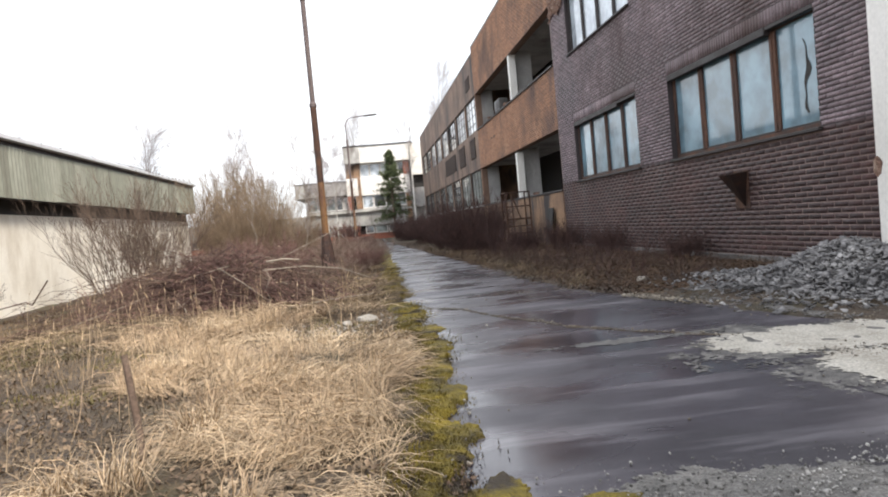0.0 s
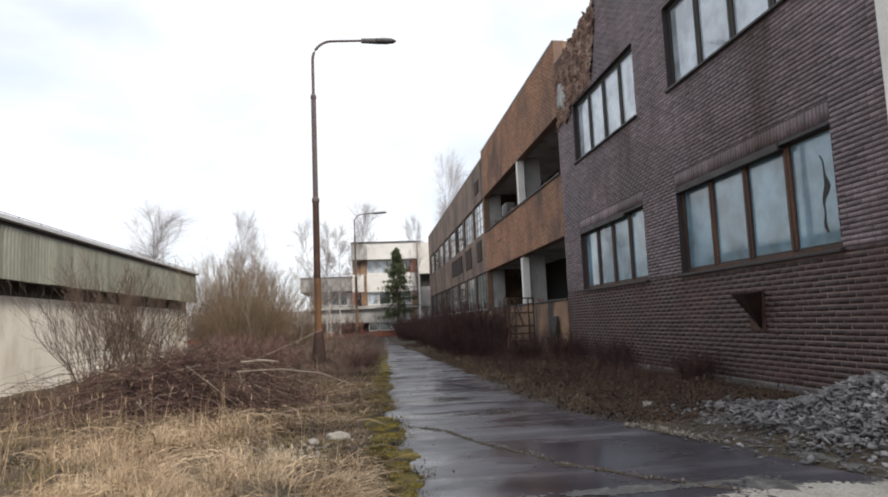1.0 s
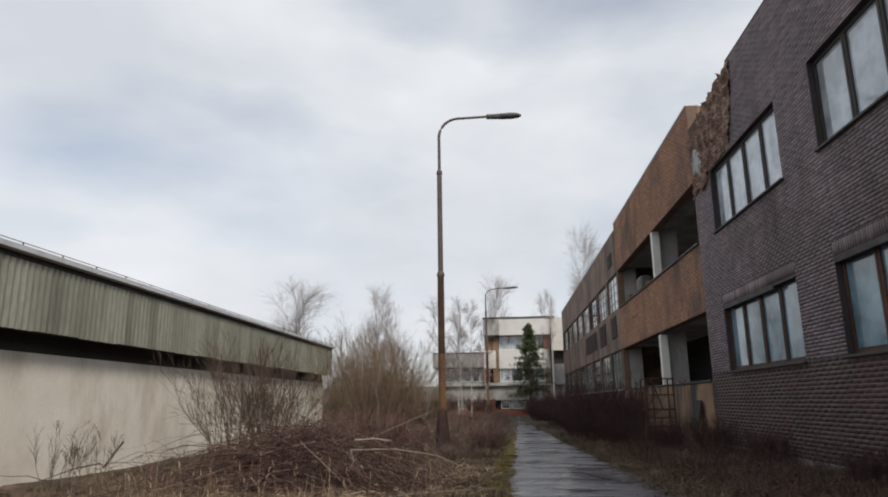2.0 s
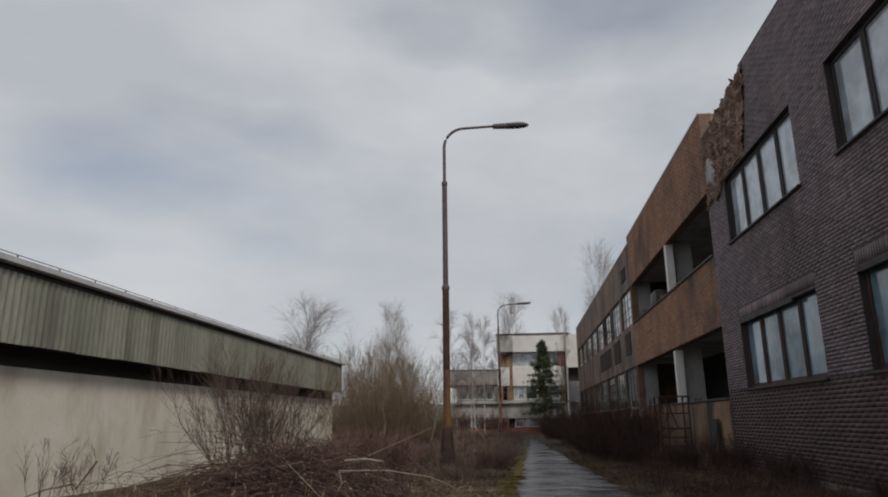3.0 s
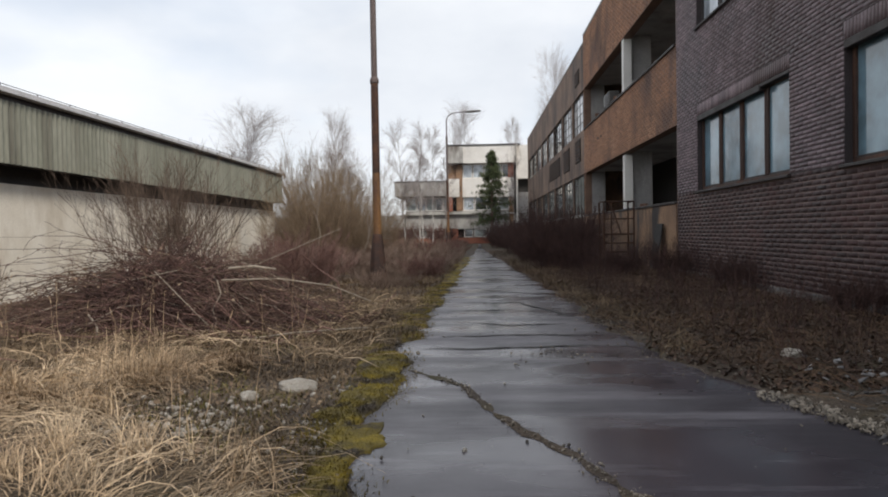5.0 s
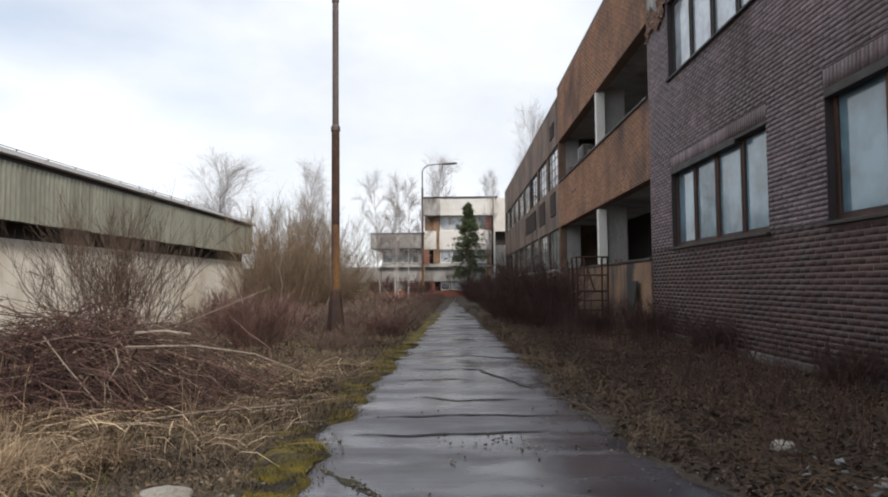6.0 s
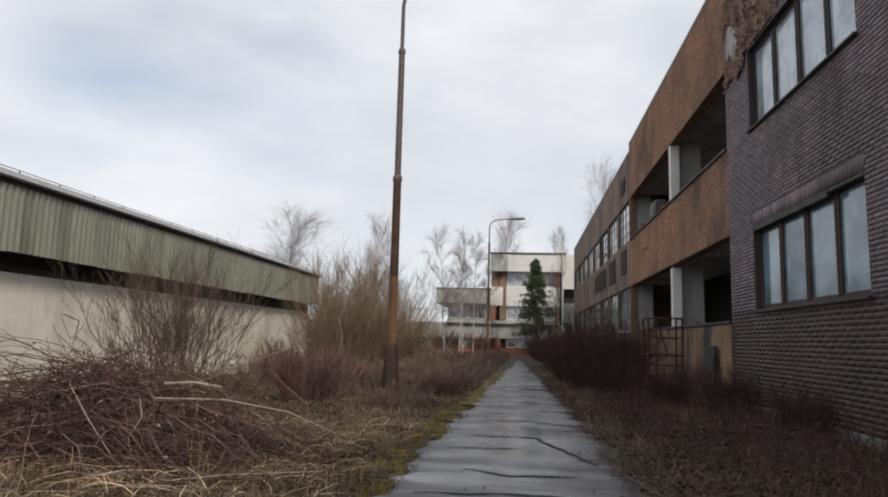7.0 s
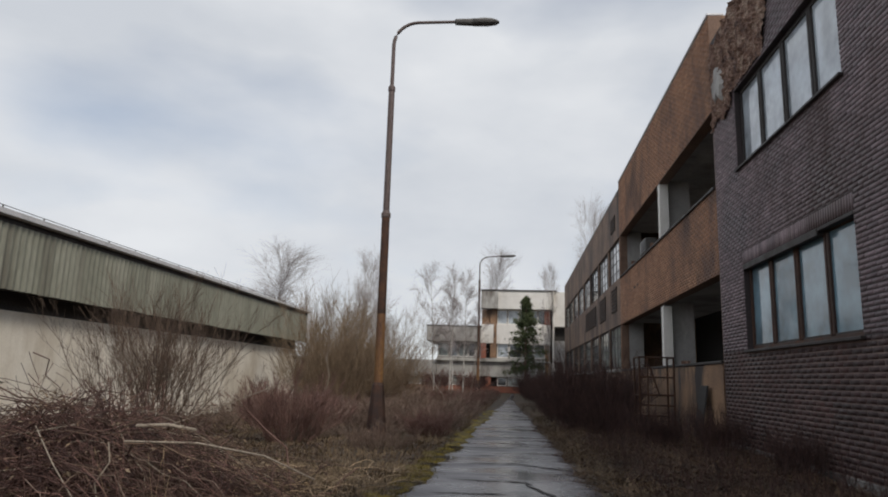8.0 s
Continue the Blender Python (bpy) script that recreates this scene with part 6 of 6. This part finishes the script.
rubble = thing("rubble_heap", "heap of broken grey slate and rubble at the wall", "rubble heap")
bm = bmesh.new()
nx = 22
grid = [[bm.verts.new((3.9 + 2.55 * i / nx, 5.6 + 4.4 * j / nx, heap_height(3.9 + 2.55 * i / nx, 5.6 + 4.4 * j / nx) - 0.075)) for j in range(nx + 1)] for i in range(nx + 1)]
for i in range(nx):
    for j in range(nx):
        bm.faces.new([grid[i][j], grid[i + 1][j], grid[i + 1][j + 1], grid[i][j + 1]])
part("core", bm, M["slate"], rubble)
n = 9000
X = np.stack([5.5 + RNG.normal(size=n) * 0.55, 7.3 + RNG.normal(size=n) * 0.8], -1)
X = X[(X[:, 0] < 6.45) & (X[:, 0] > 3.6) & (X[:, 1] < 10.5)]
Z = np.array([heap_height(a, b) for a, b in X])
pos = np.column_stack([X, Z + 0.015 + 0.03 * RNG.random(len(X))])
part("rubble", raw("rubble", *shards(len(pos), pos, 0.01 + 0.04 * RNG.random(len(pos)) ** 2)), M["slate"], rubble, "loose slate fragments", kind="stuff")
slates = [raw("slate", *shards(1, np.zeros((1, 3)), np.array([0.055]), 0.1, 0.0)) for _ in range(8)]
for me in slates:
    me.materials.append(M["slate"])
for k in range(290):
    x, y = 5.45 + RNG.normal() * 0.5, 7.3 + RNG.normal() * 0.75
    if x > 6.35:
        continue
    ob = part("slate", slates[k % 8], None, rubble)
    s = 0.6 + 0.9 * RNG.random()
    ob.matrix_world = pose(x, y, heap_height(x, y) + 0.04, RNG.normal() * 24, RNG.normal() * 24, RNG.random() * 360) @ Matrix.Diagonal((s, s, s, 1))

pos = []
for a, b in zip(MAIN_CRACK, MAIN_CRACK[1:]):
    for k in range(110):
        t = RNG.random()
        pos.append((a[0] + (b[0] - a[0]) * t + RNG.normal() * 0.035, a[1] + (b[1] - a[1]) * t + RNG.normal() * 0.035, 0.008))
for y in np.linspace(2.9, 16, 420):
    pos.append((street_left(y) + RNG.normal() * 0.1, y, 0.012))
for y in np.linspace(5.5, 16, 2400):
    pos.append((street_right(y) + RNG.normal() * 0.16, y, 0.012))
for _ in range(110):
    pos.append((RNG.uniform(1.0, 3.6), RNG.uniform(3.0, 12), 0.01))
edge = np.array([(RNG.uniform(0.9, 4.8), 2.55 + abs(RNG.normal()) * 0.2, 0.014) for _ in range(3500)])
stuff("edge_gravel", chips(len(edge), edge, 0.002 + 0.006 * RNG.random(len(edge)) ** 4, 0.6), M["stone"], "grey gravel crumbs at the broken asphalt edge", "gravel")
for _ in range(260):
    pos.append((3.3 + abs(RNG.normal()) * 0.4, 4.55 + RNG.normal() * 0.1, 0.01))
for _ in range(260):
    pos.append((2.25 + RNG.normal() * 0.3, 10.0 + RNG.normal() * 0.25, 0.012))
pos = np.array(pos)
bar = []
for _ in range(1000):
    t = RNG.random()
    bar.append((3.55 + 0.34 * t + RNG.normal() * 0.06, 8.45 - 1.2 * t + RNG.normal() * 0.06, 0.014))
bar = np.array(bar)
stuff("gravel_bar", chips(len(bar), bar, 0.003 + 0.012 * RNG.random(len(bar)) ** 4, 0.6), M["grit"], "streak of tan gravel washed along the asphalt", "gravel")
stuff("pebbles", chips(len(pos), pos, 0.002 + 0.008 * RNG.random(len(pos)) ** 6, 0.6), M["grit"], "scattered pebbles and crumbs of stone", "pebbles")

cp = np.array([(-0.2 + RNG.normal() * 0.3, 7.9 + RNG.normal() * 0.32) for _ in range(330)] + [(street_left(y) - 0.25 + RNG.normal() * 0.2, y) for y in 6 + 4 * RNG.random(260)])
cp = np.column_stack([cp, heights(cp) + 0.012])
stuff("pale_gravel", chips(len(cp), cp, 0.003 + 0.02 * RNG.random(len(cp)) ** 3.5, 0.6), M["stone_pale"], "pale crumbled gravel in the grass", "gravel")

# crumbs of pale stone on the left edge, big enough to pick out
white = [raw("pale_crumb", *chips(1, np.zeros((1, 3)), np.array([0.02]), 0.7)) for _ in range(5)]
for me in white:
    me.materials.append(M["stone_pale"])
for k in range(32):
    y = 4 + 8 * RNG.random()
    ob = part("pale_stone", white[k % 5], None, None, "small pale broken stone on the asphalt edge", category="stone", group="small stones on the lane")
    x = street_left(y) + RNG.normal() * 0.22 if k % 9 else 1.2 + 2.2 * RNG.random()
    s = 0.2 + 0.45 * RNG.random()
    ob.matrix_world = pose(x, y, max(0.0, ground_height(x, y)) + 0.014 * s, 0, 0, RNG.random() * 360) @ Matrix.Diagonal((s, s, s, 1))

# broken asphalt slabs at the near edge
for k, (x, y, w, d) in enumerate(((1.15, 2.5, 0.3, 0.18), (1.6, 2.42, 0.42, 0.2), (2.3, 2.45, 0.5, 0.25), (3.0, 2.5, 0.4, 0.22))):
    ob = part("asphalt_slab", boxed(-w / 2, w / 2, -d / 2, d / 2, -0.04, 0.02, 0.012), M["gravel"], None, "broken grey slab at the asphalt edge", category="slab", group="broken slabs")
    ob.matrix_world = pose(x, y, -0.005, 3 - k, 2 * k - 3, 9 * k - 12)

# wooden stake
stake = part("wooden_stake", tube_mesh("wooden_stake", [[((-0.93, 4.0, -0.1), 0.022), ((-0.94, 4.0, 0.25), 0.021), ((-0.97, 4.0, 0.6), 0.018)]], 7), M["twig"], None,
             "thin grey wooden stake standing in dry grass", category="stake")

# logs at the foot of the hall
for x, y, r in ((-8.9, 14.6, 0.13), (-9.2, 15.1, 0.11)):
    ob = part("log", lathe([(r * 0.96, 0), (r, 0.03), (r, 0.55), (r * 0.95, 0.6)], 12), M["twig"], None, "short cut log lying by the hall", category="log", group="logs by the hall")
    ob.matrix_world = pose(x, y, ground_height(x, y) + r, 90, 0, 60)

# ---------- broken facing at the top of the grey block ----------
bm = bmesh.new()
ny_, nz_ = 84, 60
def ruin_top(y):
    return 9.36 - 0.11 * max(0.0, y - 17.0) - 0.3 * abs(noise.noise(Vector((y * 2.1, 0, 0)))) + 0.07 * noise.noise(Vector((y * 9, 0, 0)))
vg = []
for i in range(ny_ + 1):
    y = 16.6 + (G1 - 16.6) * i / ny_
    col = []
    for j in range(nz_ + 1):
        z = 6.5 + (ruin_top(y) - 6.5) * j / nz_
        d = 0.035 + 0.06 * noise.noise(Vector((y * 4, z * 4, 1))) + 0.06 * noise.noise(Vector((y * 11, z * 15, 2)))
        col.append(bm.verts.new((WX - 0.003 - max(0.0, d), y, z)))
    vg.append(col)
for i in range(ny_):
    for j in range(nz_):
        yc, zc = vg[i][j].co.y, vg[i][j].co.z
        if zc > ruin_edge(yc) - 0.2 and not (zc < 7.24 and yc < 19.25):
            bm.faces.new([vg[i][j], vg[i + 1][j], vg[i + 1][j + 1], vg[i][j + 1]])
bmesh.ops.delete(bm, geom=[v for v in bm.verts if not v.link_faces], context="VERTS")
part("broken_masonry", bm, M["ruin"], block_wall, "rough masonry where the facing has fallen")
bm = bmesh.new()
rings = []
for q in (0.0, 0.35, 0.7, 1.0):
    ring = []
    for i in range(28):
        a = 2 * math.pi * i / 28
        e = 0.8 + 0.5 * noise.noise(Vector((math.cos(a) * 1.5, math.sin(a) * 1.5, 4))) + 0.2 * noise.noise(Vector((math.cos(a) * 6, math.sin(a) * 6, 8)))
        y, z = 20.05 + 0.42 * q * e * math.cos(a), 7.75 + 0.62 * q * e * math.sin(a)
        ring.append(bm.verts.new((WX - 0.1 + 0.02 * noise.noise(Vector((y * 5, z * 5, 0))) + (0.1 if q == 1.0 else 0.0), y, z)))
    rings.append(ring)
for p, q in zip(rings, rings[1:]):
    for i in range(28):
        bm.faces.new([p[i], p[(i + 1) % 28], q[(i + 1) % 28], q[i]])
part("mortar_patch", bm, M["plaster_grey"], block_wall, "pale patch of old mortar on the bare masonry")
part("wall_block_parapet", boxed(WX, WX + 0.4, G0, 17.2, 9.053, 9.4), M["mortar_dark"], None, "brick parapet of the grey block", category="wall", kind="structure")

# ---------- bricks ----------
soldier = [(a - 0.02, b + 0.02, t, t + 0.25) for a, b, t in ((14.8, 19.2, LOW_T), (8.82, 13.22, LOW_T))]
sol_cells = []
for a, b, c, d in soldier:
    y = a
    while y < b - 0.04:
        sol_cells.append((y + 0.006, min(b, y + 0.079) - 0.006, c + 0.006, d - 0.006))
        y += 0.079
holes = G_HOLES + soldier
low_cells = brick_cells(G0 + 0.01, G1 - 0.01, 0.14, 1.958, [(a, b, LOW - 0.05, LOW_T) for a, b in WIN_Y])
near_cells = [c for c in low_cells if c[0] > 8.4 and c[1] < 12.2 and 0.45 < c[2] < 1.9 and abs((c[1] - c[0]) - (BRICK - PERPEND)) < 1e-4][:300]
near_set = set(near_cells)
rest = [c for c in low_cells if c not in near_set]
part("brickwork_low", brick_mesh("brickwork_low", rest, WX), M["brick_dark"], base_wall, "dark brown clinker bricks", kind="stuff")
up_cells = brick_cells(G0 + 0.01, G1 - 0.01, 1.957, 9.38, holes, lambda y, z: z < ruin_edge(y) and (z < 8.97 or y < 17.1), 0.069, 0.004)
part("brickwork_high", brick_mesh("brickwork_high", up_cells, WX), M["brick_grey"], block_wall, "grey violet weathered bricks", kind="stuff")
part("soldier_course", brick_mesh("soldier_course", sol_cells, WX), M["brick_grey"], block_wall, "upright bricks over the windows", kind="stuff")
orange_cells = brick_cells(O0 + 0.005, OL, 1.82, OTOP, [LOG_UP, LOG_LO], course=0.072, perpend=0.006)
part("brickwork_orange", brick_mesh("brickwork_orange", orange_cells, WX, (0.003, 0.006)), M["brick_orange"], orange_wall, "orange facing bricks", kind="stuff")
variants = [brick_mesh("brick", [(0, BRICK - PERPEND, 0, COURSE - JOINT)], 0.0) for _ in range(6)]
for me in variants:
    me.materials.append(M["brick_single"])
for k, (a, b, c, d) in enumerate(near_cells):
    ob = part("brick", variants[k % 6], None, base_wall)
    ob.location = (WX, a, c)
